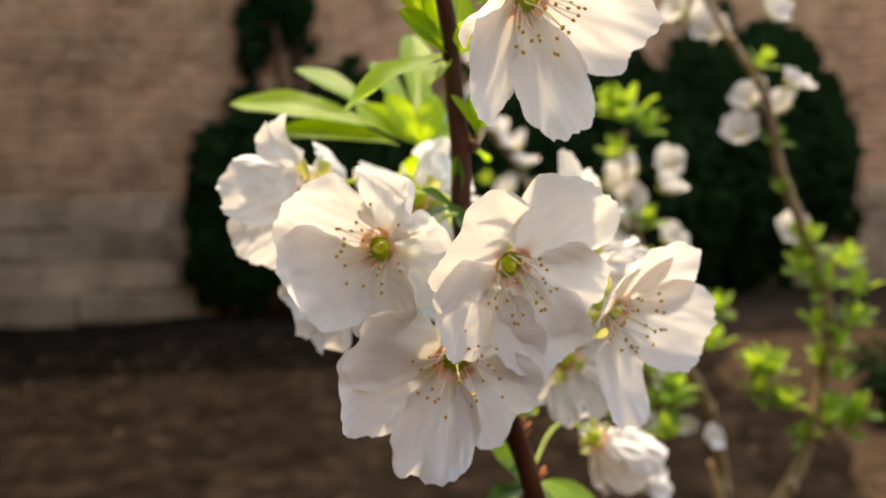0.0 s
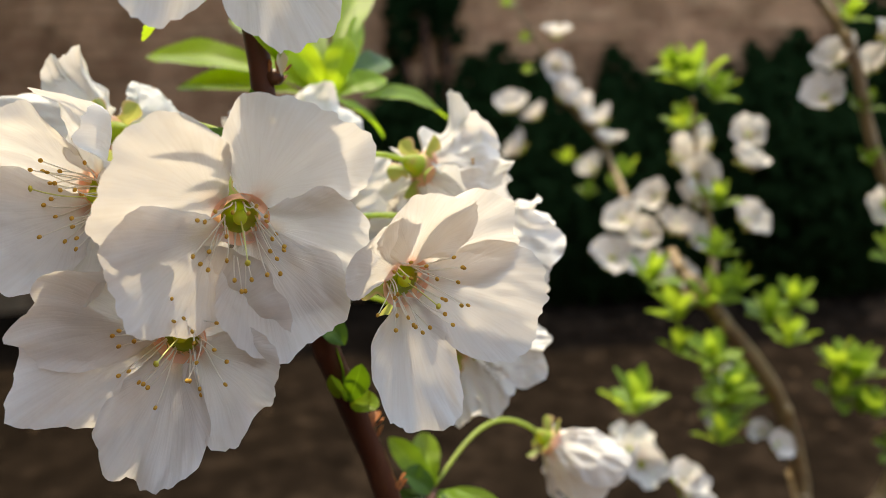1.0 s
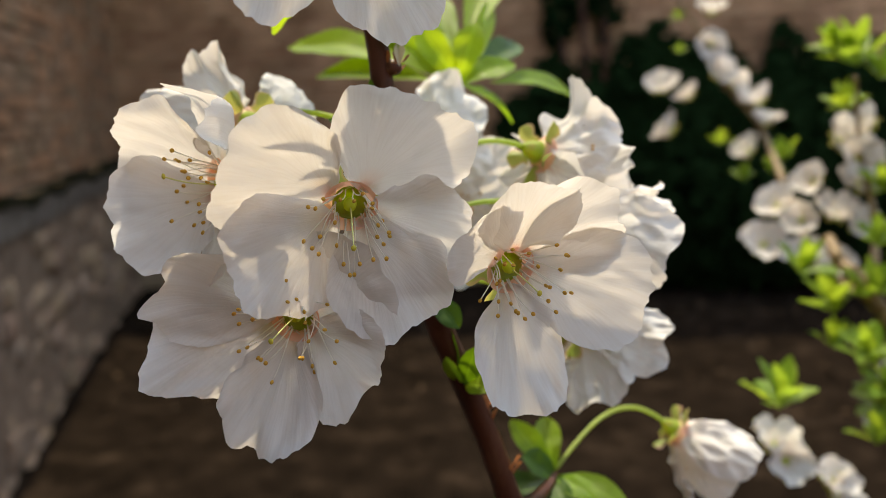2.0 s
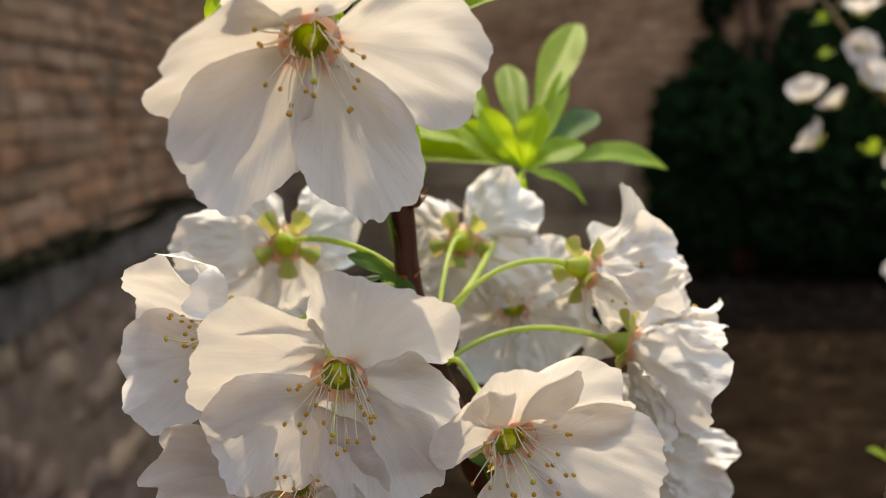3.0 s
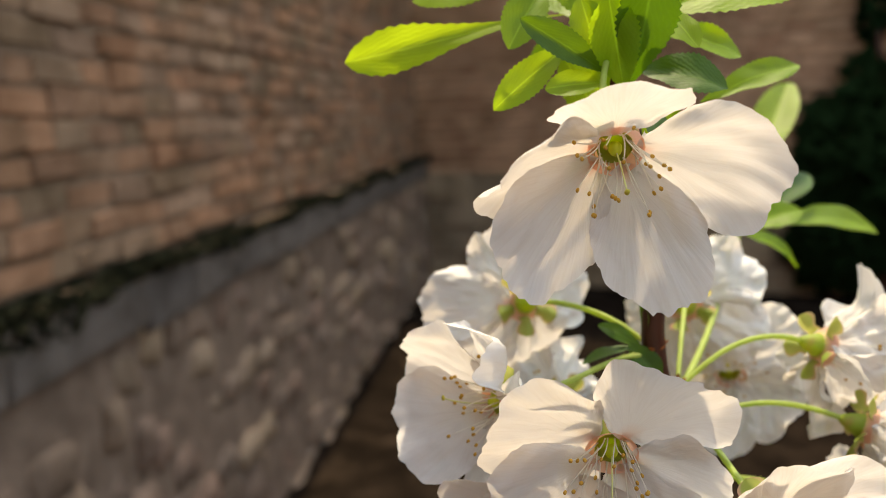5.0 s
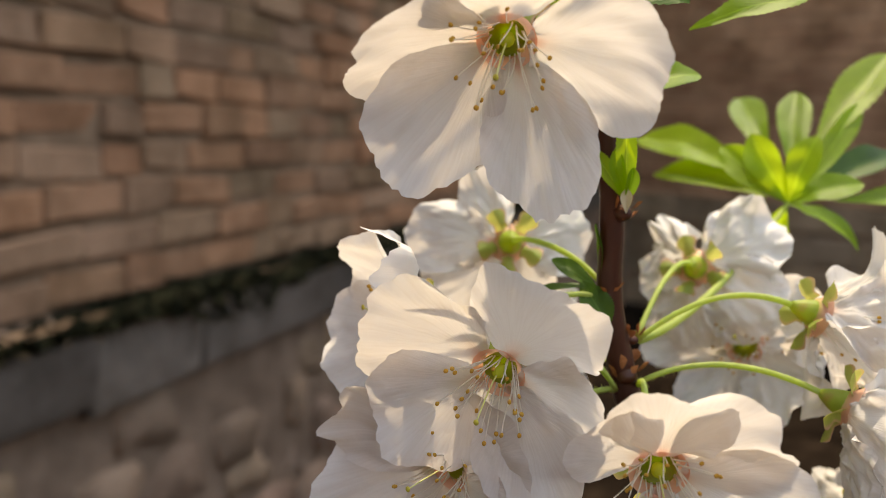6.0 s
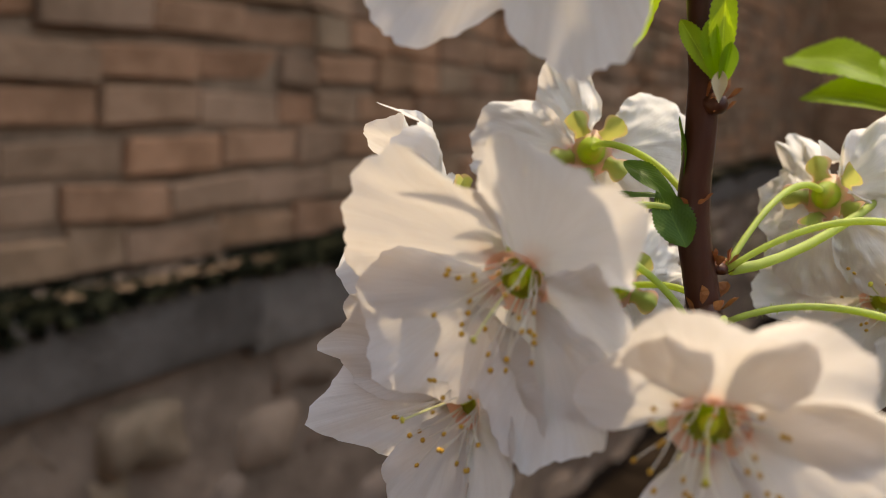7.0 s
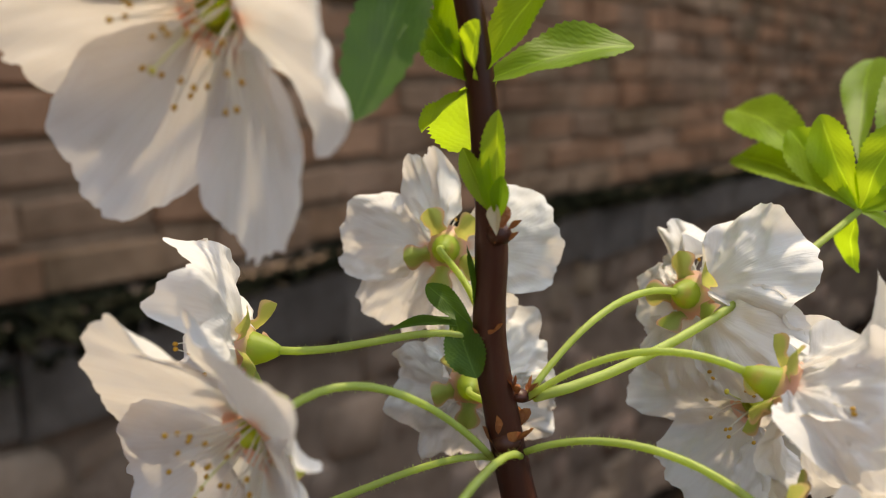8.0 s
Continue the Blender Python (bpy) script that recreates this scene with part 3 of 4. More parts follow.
CORNER = (-4.95, 6.27)
LEFT_NEAR = (0.45, -3.08)
FAR_END = (9.0, 9.2)
FAR_START = (-5.55, 6.147)  # runs on behind the side wall
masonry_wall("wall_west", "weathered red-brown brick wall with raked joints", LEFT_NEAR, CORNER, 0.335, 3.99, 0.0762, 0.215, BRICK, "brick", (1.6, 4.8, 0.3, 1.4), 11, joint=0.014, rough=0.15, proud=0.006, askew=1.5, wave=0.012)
masonry_wall("plinth_west", "rough brown rubble stone plinth under the brick wall", LEFT_NEAR, CORNER, -0.875, 0.165, 0.13, 0.21, STONE, "stone", (1.6, 8.0, -0.5, 0.2), 23, joint=0.006, depth=0.16, rough=0.55, proud=0.004, setback=-0.09, thick=0.36, bed=RUBBLE_BED, askew=5.0, shape=rubble_mesh, jumble=1.0)
masonry_wall("ledge_west", "long grey ledge stones capping the rubble plinth", LEFT_NEAR, CORNER, 0.165, 0.325, 0.16, 0.62, CAP, "stone", (0.0, 12.0, 0.0, 0.5), 27, joint=0.014, depth=0.20, rough=0.10, proud=0.03, setback=-0.12, thick=0.38, bed=RUBBLE_BED, askew=0.5)
masonry_wall("wall_north", "tan brick wall of a courtyard, coloured lighter as if sunlit", FAR_START, FAR_END, 0.17, 4.08, 0.085, 0.22, BRICK_FAR, "brick", (1.6, 4.6, 0.1, 1.6), 31, joint=0.020, bed=MORTAR_FAR)
masonry_wall("footing_north", "pale squared stone footing under the brick wall", FAR_START, FAR_END, -0.82, 0.17, 0.2475, 0.50, STONE_FAR, "stone", (0.0, 13.5, -0.9, 0.2), 41, joint=0.022, depth=0.16, rough=0.16, setback=-0.03, thick=0.34)


def plain_wall(name, a, b, height):
    m, long = wall_frame(a, b)
    bm = bmesh.new()
    bmesh.ops.create_cube(bm, size=1, matrix=Matrix.Translation((long / 2, 0.15, height / 2 - 0.45)) @ Matrix.Diagonal((long, 0.3, height + 0.9, 1)))
    tagged(part(name, mesh_of(name, bm, BRICK_FAR, False), None, None, "", m), "plain brown brick wall closing the courtyard", "wall", "", "structure")


plain_wall("wall_east", FAR_END, (9.0, -5.0), 3.2)
plain_wall("wall_south", (9.0, -5.0), (0.45, -5.0), 3.2)
plain_wall("wall_return", (0.45, -5.0), LEFT_NEAR, 3.2)

# dark moss and creeping weeds on the plinth's ledge
m, long = wall_frame(LEFT_NEAR, CORNER)
rnd = random.Random(5)
verts, faces = [], []
for k in range(19000):
    x = 0.8 + (long - 0.8) * rnd.random() ** 1.2
    p = Vector((x, -0.065 + rnd.uniform(-0.065, 0.065), 0.315 + rnd.random() ** 1.6 * 0.055 * max(0.35, 1.15 - x / 8) * max(0.12, 0.42 + 1.7 * noise.noise(Vector((x * 1.7, 0, 0))))))
    if k % 6 < 1:
        p = Vector((x, -0.132 + rnd.uniform(-0.012, 0.006), 0.33 - rnd.random() ** 1.5 * 0.05 * max(0.1, 0.5 + 1.5 * noise.noise(Vector((x * 1.9, 7, 0))))))
    r = pose(0, 0, 0, rnd.uniform(-60, 60), rnd.uniform(-60, 60), rnd.uniform(0, 360)).to_3x3()
    s = rnd.uniform(0.006, 0.016)
    base = len(verts)
    verts += [m @ (p + r @ Vector(q) * s) for q in ((-1, -0.6, 0), (1, -0.6, 0.2), (0.7, 0.8, 0), (-0.6, 1, 0.3))]
    faces.append((base, base + 1, base + 2, base + 3))
me = bpy.data.meshes.new("ledge_moss")
me.from_pydata(verts, [], faces)
me.materials.append(MOSS)
tagged(part("ledge_moss", me), "dark moss and weeds along the stone ledge", "moss", "", "stuff")

# leaf litter on the soil
verts, faces = [], []
rnd = random.Random(8)
for k in range(5200):
    a, d = rnd.uniform(0, 2 * math.pi), rnd.uniform(0.3, 1.0) ** 0.7 * 7.5
    x, y = d * math.sin(a) - 0.5, d * math.cos(a) + 1.0
    p = Vector((x, y, heaved(x, y) + 0.012))
    r = pose(0, 0, 0, rnd.uniform(-35, 35), rnd.uniform(-35, 35), rnd.uniform(0, 360)).to_3x3()
    s = rnd.uniform(0.015, 0.04)
    base = len(verts)
    verts += [p + r @ Vector(q) * s for q in ((-1, 0, 0), (-0.2, -0.5, 0.15), (1, 0, 0), (0, 0.5, 0.2))]
    faces.append((base, base + 1, base + 2, base + 3))
me = bpy.data.meshes.new("leaf_litter")
me.from_pydata(verts, [], faces)
LITTER = masonry("litter_brown", [(0.022, 0.015, 0.010), (0.045, 0.028, 0.018), (0.08, 0.052, 0.032), (0.03, 0.022, 0.016)], 20.0, 0.002)
me.materials.append(LITTER)
tagged(part("leaf_litter", me), "dry brown fallen leaves scattered on soil", "leaf litter", "", "stuff")


def ivy(name, label, blobs, count, size, seed):
    """A climber on the far wall: woody stems and a crown of many small leaves. blobs: (x along the wall, z, half width, half height, depth)."""
    m, long = wall_frame(CORNER, FAR_END)
    rnd = random.Random(seed)
    root = thing(name, label, "climbing plant", "", "", m @ Matrix.Translation((blobs[0][0], -0.3, -0.78)))
    verts, faces = [], []
    area = [b[2] * b[3] for b in blobs]
    ox = blobs[0][0]
    for k in range(count):
        bx, bz, hw, hh, dep = rnd.choices(blobs, area)[0]
        a, q = rnd.uniform(0, 2 * math.pi), math.sqrt(rnd.random())
        q *= 1 + 0.5 * noise.noise(Vector((math.cos(a) * 2 + bx, math.sin(a) * 2 + bz, 0))) + 0.25 * noise.noise(Vector((math.cos(a) * 5 + bx, math.sin(a) * 5 + bz, 4)))
        x, z = bx + hw * q * math.cos(a), bz + hh * q * math.sin(a)
        if z < -0.76:
            continue
        y = -0.08 - dep * rnd.random() * max(0.15, 1 - q * q)
        r = pose(0, 0, 0, rnd.uniform(30, 120), rnd.uniform(-50, 50), rnd.uniform(-60, 60)).to_3x3()
        s = size * rnd.uniform(0.6, 1.3)
        base = len(verts)
        p = Vector((x - ox, y + 0.3, z + 0.78))
        verts += [p + r @ Vector(v) * s for v in ((0, -0.5, 0), (0.45, -0.1, 0.1), (0.3, 0.4, 0), (0, 0.6, -0.1), (-0.3, 0.4, 0), (-0.45, -0.1, 0.1))]
        faces.append(tuple(range(base, base + 6)))
    me = bpy.data.meshes.new("crown")
    me.from_pydata(verts, [], faces)
    me.materials.append(LEAF_IN_SHADE)
    part("crown", me, None, root)
    bm = bmesh.new()
    for bx, bz, hw, hh, dep in blobs[:3]:
        top = Vector((bx - ox, 0.2, bz + 0.78))
        tube(glide([Vector((bx * 0.3 + ox * 0.7 - ox, 0.12, 0)), top * 0.5 + Vector((0.08, 0.05, 0)), top], 5), 0.025, 6, bm)
    part("stem", bm, BARK, root)
    return root


ivy("ivy", "large ivy on the brick wall, its green darkened for shade", [(5.0, 0.0, 1.35, 1.0, 0.7), (4.5, -0.4, 0.9, 0.45, 0.5), (5.6, 0.65, 0.5, 0.45, 0.4), (4.4, 0.65, 0.4, 0.5, 0.3), (6.2, 0.4, 0.5, 0.6, 0.5), (6.9, 0.1, 1.1, 1.1, 0.8), (7.8, 0.35, 0.75, 1.2, 0.7), (3.7, 0.25, 0.62, 0.7, 0.5), (3.5, -0.2, 0.5, 0.55, 0.4), (7.4, 1.0, 0.4, 0.5, 0.4), (8.1, 0.9, 0.6, 0.7, 0.5), (8.4, 0.35, 0.6, 0.9, 0.6)], 34000, 0.085, 3)
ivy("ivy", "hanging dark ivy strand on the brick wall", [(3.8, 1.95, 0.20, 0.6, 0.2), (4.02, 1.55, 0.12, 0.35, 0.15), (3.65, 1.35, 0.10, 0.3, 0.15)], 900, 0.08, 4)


def shrub(label, x, y, radius, height, count, seed):
    """A low bushy plant on the soil: several stems and many small leaves."""
    rnd = random.Random(seed)
    root = thing("shrub", label, "shrub", "", "", Matrix.Translation((x, y, heaved(x, y))))
    verts, faces = [], []
    for k in range(9):
        a = 2 * math.pi * k / 9 + rnd.uniform(-0.3, 0.3)
        out = Vector((math.cos(a), math.sin(a), 0)) * radius * rnd.uniform(0.35, 0.85)
        tip = out + Vector((0, 0, height * rnd.uniform(0.65, 1.0)))
        line = glide([out * 0.08 - Vector((0, 0, 0.02)), out * 0.4 + Vector((0, 0, tip.z * 0.55)), tip], 6)
        part("stem", tube(line, [0.006 - 0.0003 * i for i in range(len(line))], 6), TWIG, root)
        for _ in range(count // 9):
            p = rnd.choice(line[3:]) + Vector((rnd.gauss(0, 1), rnd.gauss(0, 1), rnd.gauss(0.1, 0.8))) * radius * 0.17
            if p.z < 0.02:
                continue
            r = pose(0, 0, 0, rnd.uniform(-50, 50), rnd.uniform(-50, 50), rnd.uniform(0, 360)).to_3x3()
            size = rnd.uniform(0.02, 0.042)
            base = len(verts)
            verts += [p + r @ Vector(v) * size for v in ((0, -0.6, 0), (0.4, -0.1, 0.12), (0.28, 0.4, 0.05), (0, 0.7, -0.1), (-0.28, 0.4, 0.05), (-0.4, -0.1, 0.12))]
            faces.append(tuple(range(base, base + 6)))
    me = bpy.data.meshes.new("crown")
    me.from_pydata(verts, [], faces)
    me.materials.append(LEAF_IN_SHADE)
    part("crown", me, None, root)
    return root


shrub("low dark green shrub growing beside the sunlit-coloured ground", 2.32, 4.15, 0.34, 0.42, 1500, 6)


# ---- the flowering branch ----
STEM = [at(*p) for p in ((-13, 12, 130), (-14, 16, 92), (-13.2, 19.5, 60), (-10.2, 24.5, 44.2), (-8.6, 28, 30), (-7.6, 30, 19), (-7.4, 31.5, 8), (-5.4, 34.9, -4), (-1.4, 40, -20), (2.5, 45.8, -33), (7.5, 49.5, -48), (15, 57, -80), (25, 70, -150), (34, 84, -330), (44, 140, -900), (50, 220, -1470))]
branch = thing("cherry_branch", "upright red-brown cherry branch with bud scars", "branch", "", "", Matrix.Translation(STEM[-1]))
line = glide([p - STEM[-1] for p in STEM], 7)
part("stem", tube(line, [0.00125 + 0.00095 * min(1, i / 55) + 0.0035 * max(0, (i - 70) / 28) for i in range(len(line))], 14, None, 0.10), BARK, branch)


def scar(x, y, z, r, stretch, seed):
    """A swollen node with ragged bud scales."""
    rnd = random.Random(seed)
    root = part("bud_node", ball_bm(r * 0.00078, stretch, 12), BARK, branch, "swollen dark node", Matrix.Translation(at(x, y, z) - STEM[-1]))
    for k in range(10):
        a = rnd.uniform(0, 360)
        part("bud_scale", leaf_bm(0.001 * r * rnd.uniform(0.9, 1.5), 0.001 * r * 0.8, -0.3, 0.5, k, 0.0, 6), SCAR, root, "", pose(0, 0, 0, 0, 0, a) @ pose(0, r * 0.0006, rnd.uniform(-0.6, 0.8) * r * 0.001, rnd.uniform(20, 75), 0, 0))


scar(-4.6, 34.2, -3.4, 2.2, (1.1, 1.0, 0.8), 1)
scar(-5.6, 35.6, 2.0, 1.5, (1.1, 1, 0.7), 2)
scar(-5.6, 29.6, 21.0, 1.8, (1.1, 1, 0.9), 3)
scar(-7.0, 30.6, 8.6, 1.4, (1, 1, 0.8), 4)
scar(4.6, 47.5, -37.0, 2.1, (1, 1, 0.8), 5)
scar(7.8, 49.5, -48.0, 2.2, (1, 1, 0.8), 6)
scar(-12.6, 20, 57.0, 2.0, (1, 1, 1), 7)


def leaf(root, tip, width, face, base=(0, 0, 0), bend=0.2, seed=1, mat=LEAF, name="leaf", fold=0.3, twist=0.0, broad=1.4):
    """A leaf under root from base to tip (mm from root's place), its upper side towards face."""
    base, tip = Vector(base) * 0.001, Vector(tip) * 0.001
    d = (tip - base).normalized()
    up = Vector(face)
    up = (up - d * up.dot(d)).normalized()
    length = (tip - base).length
    aim = (d + up * bend).normalized()
    up = (up - aim * up.dot(aim)).normalized()
    m = Matrix.Translation(base) @ Matrix((aim.cross(up), aim, up)).transposed().to_4x4()
    return part(name, leaf_bm(length * (1 + 0.4 * bend * bend), width * 0.00115, bend, fold, seed, 0.045, 36, twist, 0.0, broad), mat, root, "", m)


def grow(root, start, leaves):
    """Leaves of a cluster: tip (mm from its heart), width, the way the upper side faces, further shape."""
    for k, (tx, ty, tz, w, face, extra) in enumerate(leaves):
        leaf(root, (tx, ty, tz), w, face, seed=start + k + root.matrix_basis.translation.x * 370, **extra)


def leaf_cluster(label, place, leaves, group="young leaves on the branch", stalk=None, stem_mat=BARK, thin=1.0):
    root = thing("leaf_cluster", label, "leaves", group, "", Matrix.Translation(at(*place)))
    grow(root, 0, leaves)
    if stalk is not None:
        foot = at(*stalk) - at(*place)
        part("shoot", tube(curve_points(Vector((0, 0, 0)), foot, foot * 0.3 + Vector((0, 0, -0.004)), foot * 0.7 + Vector((0, 0, -0.006)), 10), [(0.0011 + 0.00005 * i) * thin for i in range(11)], 8, None, 0.1), stem_mat, root)
    return root


# -- blossoms of the near cluster --
WHITE = "white cherry blossom "
C_FACE = (0.42, -0.78, -0.45)
blossom(WHITE + "wide open and nodding, petals in shade", (-1, 3.4, -0.6), C_FACE, [
    (-9.3, -16, 6.0, 19, dict(cup=0.25, arch=0.05, ruffle=0.05)),
    (13.6, -4.5, 12.2, 19, dict(cup=0.12, arch=0.04, ruffle=0.05)),
    (14.5, 3.5, -7.0, 17, dict(cup=0.15, arch=0.14, ruffle=0.03)),
    (8, 3.0, -16.5, 17, dict(cup=0.25, arch=0.15, ruffle=0.03)),
    (-11.5, -9, -12, 19, dict(cup=0.15, arch=0.14, ruffle=0.03)),
], (-5.2, 33, -5.6), droop=0.45, seed=3)
blossom(WHITE + "open below its neighbour, broad petals with frilled rims", (-9.6, 5.5, -15.6), (0.05, -0.92, -0.25), [
    (-19.5, -7, -7.5, 17, dict(cup=0.2, arch=0.15, curl=-0.25, ruffle=0.06)),
    (-5.5, -1.5, -19.5, 14.5, dict(cup=0.25, arch=0.06, ruffle=0.05)),
    (11, 0.5, -10, 17, dict(cup=0.2, arch=0.08, ruffle=0.07, notch=0.08)),
    (13, -1, 7, 17, dict(cup=0.2, arch=0.12, ruffle=0.03)),
    (-17.5, -8, 4.5, 15, dict(cup=0.25, arch=0.12, curl=-0.2, ruffle=0.05)),
], (-5, 35, -6), droop=0.1, seed=5, splay=(22, 55))
blossom(WHITE + "turned aside, petals tinged pink at the heart", (17.5, 13, -8.7), (0.68, -0.66, -0.32), [
    (15.5, 1.0, 8.2, 15, dict(cup=0.15, arch=0.10, ruffle=0.05)),
    (18, 6.0, -5, 17, dict(cup=0.25, arch=0.16, ruffle=0.03)),
    (2.4, 2.2, -20.5, 14.5, dict(cup=0.2, arch=0.06, ruffle=0.04)),
    (-2.0, -11.5, 5.2, 14, dict(cup=0.12, arch=0.08, ruffle=0.03)),
    (7.0, -7.5, 11.2, 16.5, dict(cup=0.2, arch=0.06, ruffle=0.04)),
], (-3.0, 35.5, -4.5), droop=0.1, seed=7)
blossom(WHITE + "facing sideways with veined sunlit petals", (-21.5, 6.5, 2.2), (-0.55, -0.82, -0.12), [
    (-15, -4.5, 7.5, 18, dict(cup=0.15, arch=0.08, crumple=0.045, ruffle=0.05)),
    (-14, -6, -7, 19, dict(cup=0.2, arch=0.10, crumple=0.045, ruffle=0.05)),
    (4.5, -7.5, 12, 15, dict(cup=0.5, arch=0.05, curl=-0.4, crumple=0.045, ruffle=0.12)),
    (12, -5, -2, 16, dict(cup=0.3, arch=0.12, crumple=0.045, ruffle=0.06)),
    (2, -6, -14, 15, dict(cup=0.3, arch=0.1, crumple=0.045, ruffle=0.06)),
], (-7.4, 30.6, 7.6), droop=0.0, seed=9, splay=(15, 55))
blossom(WHITE + "showing its calyx, petals swept back", (-36, 37.4, 13.6), (-0.8, 0.55, -0.15), [
    (-15.5, -12.5, -1, 14.5, dict(cup=0.35, arch=0.15, crumple=0.06, ruffle=0.05)),
    (-9, -2.6, 12.5, 9.5, dict(cup=0.7, arch=0.05, curl=0.35, crumple=0.06, ruffle=0.12)),
    (4.3, 16.6, 4.5, 17, dict(cup=0.3, arch=0.15, crumple=0.06, ruffle=0.04)),
    (-12, -7, -13.8, 14.5, dict(cup=0.35, arch=0.12, crumple=0.06, ruffle=0.04)),
    (-2, 7, -14, 17, dict(cup=0.3, arch=0.12, crumple=0.06, ruffle=0.04)),
], (-7.6, 30.6, 9.0), droop=0.0, seed=11, stamens=20)
blossom(WHITE + "large and nodding, alone above the cluster", (1.3, -4.6, 39.2), (0.52, -0.62, -0.55), [
    (-7.6, -16.8, -6.0, 16, dict(cup=0.2, arch=0.14, ruffle=0.03, roll=-23)),
    (-8.6, -8.9, -18.2, 16.5, dict(cup=0.2, arch=0.12, ruffle=0.012, notch=0.0, waist=0.35)),
    (6.8, 5.1, -20.2, 14.6, dict(cup=0.2, arch=0.12, ruffle=0.012, notch=0.0, waist=0.5)),
    (19, 8, -3.4, 17, dict(cup=0.15, arch=0.10, curl=-0.25, ruffle=0.06)),
    (4.5, -9, 6.5, 18, dict(cup=0.1, arch=0.10, ruffle=0.06)),
], (-12.0, 20.5, 56), droop=0.25, seed=13)
blossom(WHITE + "turned away, its green cup and sepals showing", (-16.2, 66.5, 13), (-0.35, 0.9, -0.15), [
    (-13.3, 7.3, 6.8, 11, dict(cup=0.5, arch=0.05, curl=0.3, crumple=0.11, ruffle=0.12)),
    (-11.5, 1.5, -7, 15, dict(cup=0.3, arch=0.1, crumple=0.11, ruffle=0.06)),
    (10.5, 8.4, 11.5, 17.5, dict(cup=0.25, arch=0.12, crumple=0.10, ruffle=0.15)),
    (1, 2, -15, 16, dict(cup=0.25, arch=0.12, crumple=0.11, ruffle=0.05)),
    (14, 6, -7, 17, dict(cup=0.25, arch=0.12, crumple=0.11, ruffle=0.05)),
], (-5.2, 36.6, 2.4), seed=15, stamens=18)
blossom(WHITE + "turned away with crumpled petals", (11.8, 57.6, 9.2), (0.6, 0.75, -0.25), [
    (7.0, 7.5, 11.0, 8.5, dict(cup=0.3, arch=-0.1, curl=0.5, crumple=0.08, ruffle=0.10)),
    (16, 3, 2, 15, dict(cup=0.4, arch=0.1, crumple=0.13, ruffle=0.18, notch=0.1)),
    (13, 9, -10, 16, dict(cup=0.3, arch=0.1, crumple=0.13, ruffle=0.14)),
    (-2, 6, -16, 14, dict(cup=0.3, arch=0.1, crumple=0.11, ruffle=0.08)),
    (-9, 10, -3, 12, dict(cup=0.4, arch=0.1, crumple=0.11, ruffle=0.1)),
], (-5.0, 36.4, 2.0), seed=17, stamens=20)
K_FACE = (-0.85, 0.5, -0.15)
blossom(WHITE + "seen from its calyx low behind the stem", (-29.5, 41.5, -5.2), K_FACE, ring_of(K_FACE, 5, 15.5, 14, 32, 40, 4, cup=0.3, arch=0.12, crumple=0.11, ruffle=0.10), (-6.2, 35.2, -3.0), seed=19, stamens=16)
H_FACE = (0.88, 0.35, -0.3)
blossom(WHITE + "arching outward on a long stalk", (20.6, 53.5, -2.8), H_FACE, [
    (15.5, -8, -6.5, 17, dict(cup=0.25, arch=0.16, crumple=0.11, ruffle=0.04)), (15, 3, 3.5, 13, dict(cup=0.3, arch=0.1, crumple=0.11, ruffle=0.08)), (11, 14, 3, 14, dict(cup=0.3, arch=0.1, crumple=0.11, ruffle=0.08)),
    (9, 10, -13, 15, dict(cup=0.25, arch=0.12, crumple=0.11, ruffle=0.06)), (7, -6, -15, 13, dict(cup=0.25, arch=0.12, crumple=0.11, ruffle=0.05))], (-3.0, 36, -4.0), seed=21, stamens=20)
J_FACE = (0.35, -0.9, 0.05)
blossom(WHITE + "half hidden behind the cluster, facing out", (-10, 76.5, -0.3), J_FACE, ring_of(J_FACE, 5, 18, 18, 12, 20, 8, cup=0.3, arch=0.12, crumple=0.11, ruffle=0.08), None, seed=23, stamens=18)
M_FACE = (0.35, 0.85, -0.4)
blossom(WHITE + "low behind the cluster with scalloped petals", (18, 71, -24), M_FACE, ring_of(M_FACE, 5, 17, 15, 8, 15, 10, cup=0.2, arch=0.1, crumple=0.11, ruffle=0.07, notch=0.1), (-1.5, 39, -14), seed=25, stamens=14)
N_FACE = (0.8, 0.55, 0.1)
blossom(WHITE + "behind its crumpled neighbour", (19, 71, -1), N_FACE, ring_of(N_FACE, 5, 13, 13, 20, 30, 12, cup=0.3, arch=0.12, crumple=0.11, ruffle=0.08), None, seed=27, stamens=14)
L_FACE = (0.72, 0.35, -0.6)
blossom(WHITE + "half closed and drooping on a green stalk", (33, 112, -52), L_FACE, ring_of(L_FACE, 5, 19, 13, 56, 0, 14, crumple=0.08, cup=0.5, arch=0.15, ruffle=0.05), (10.5, 83, -55.5), seed=29, stamens=10)

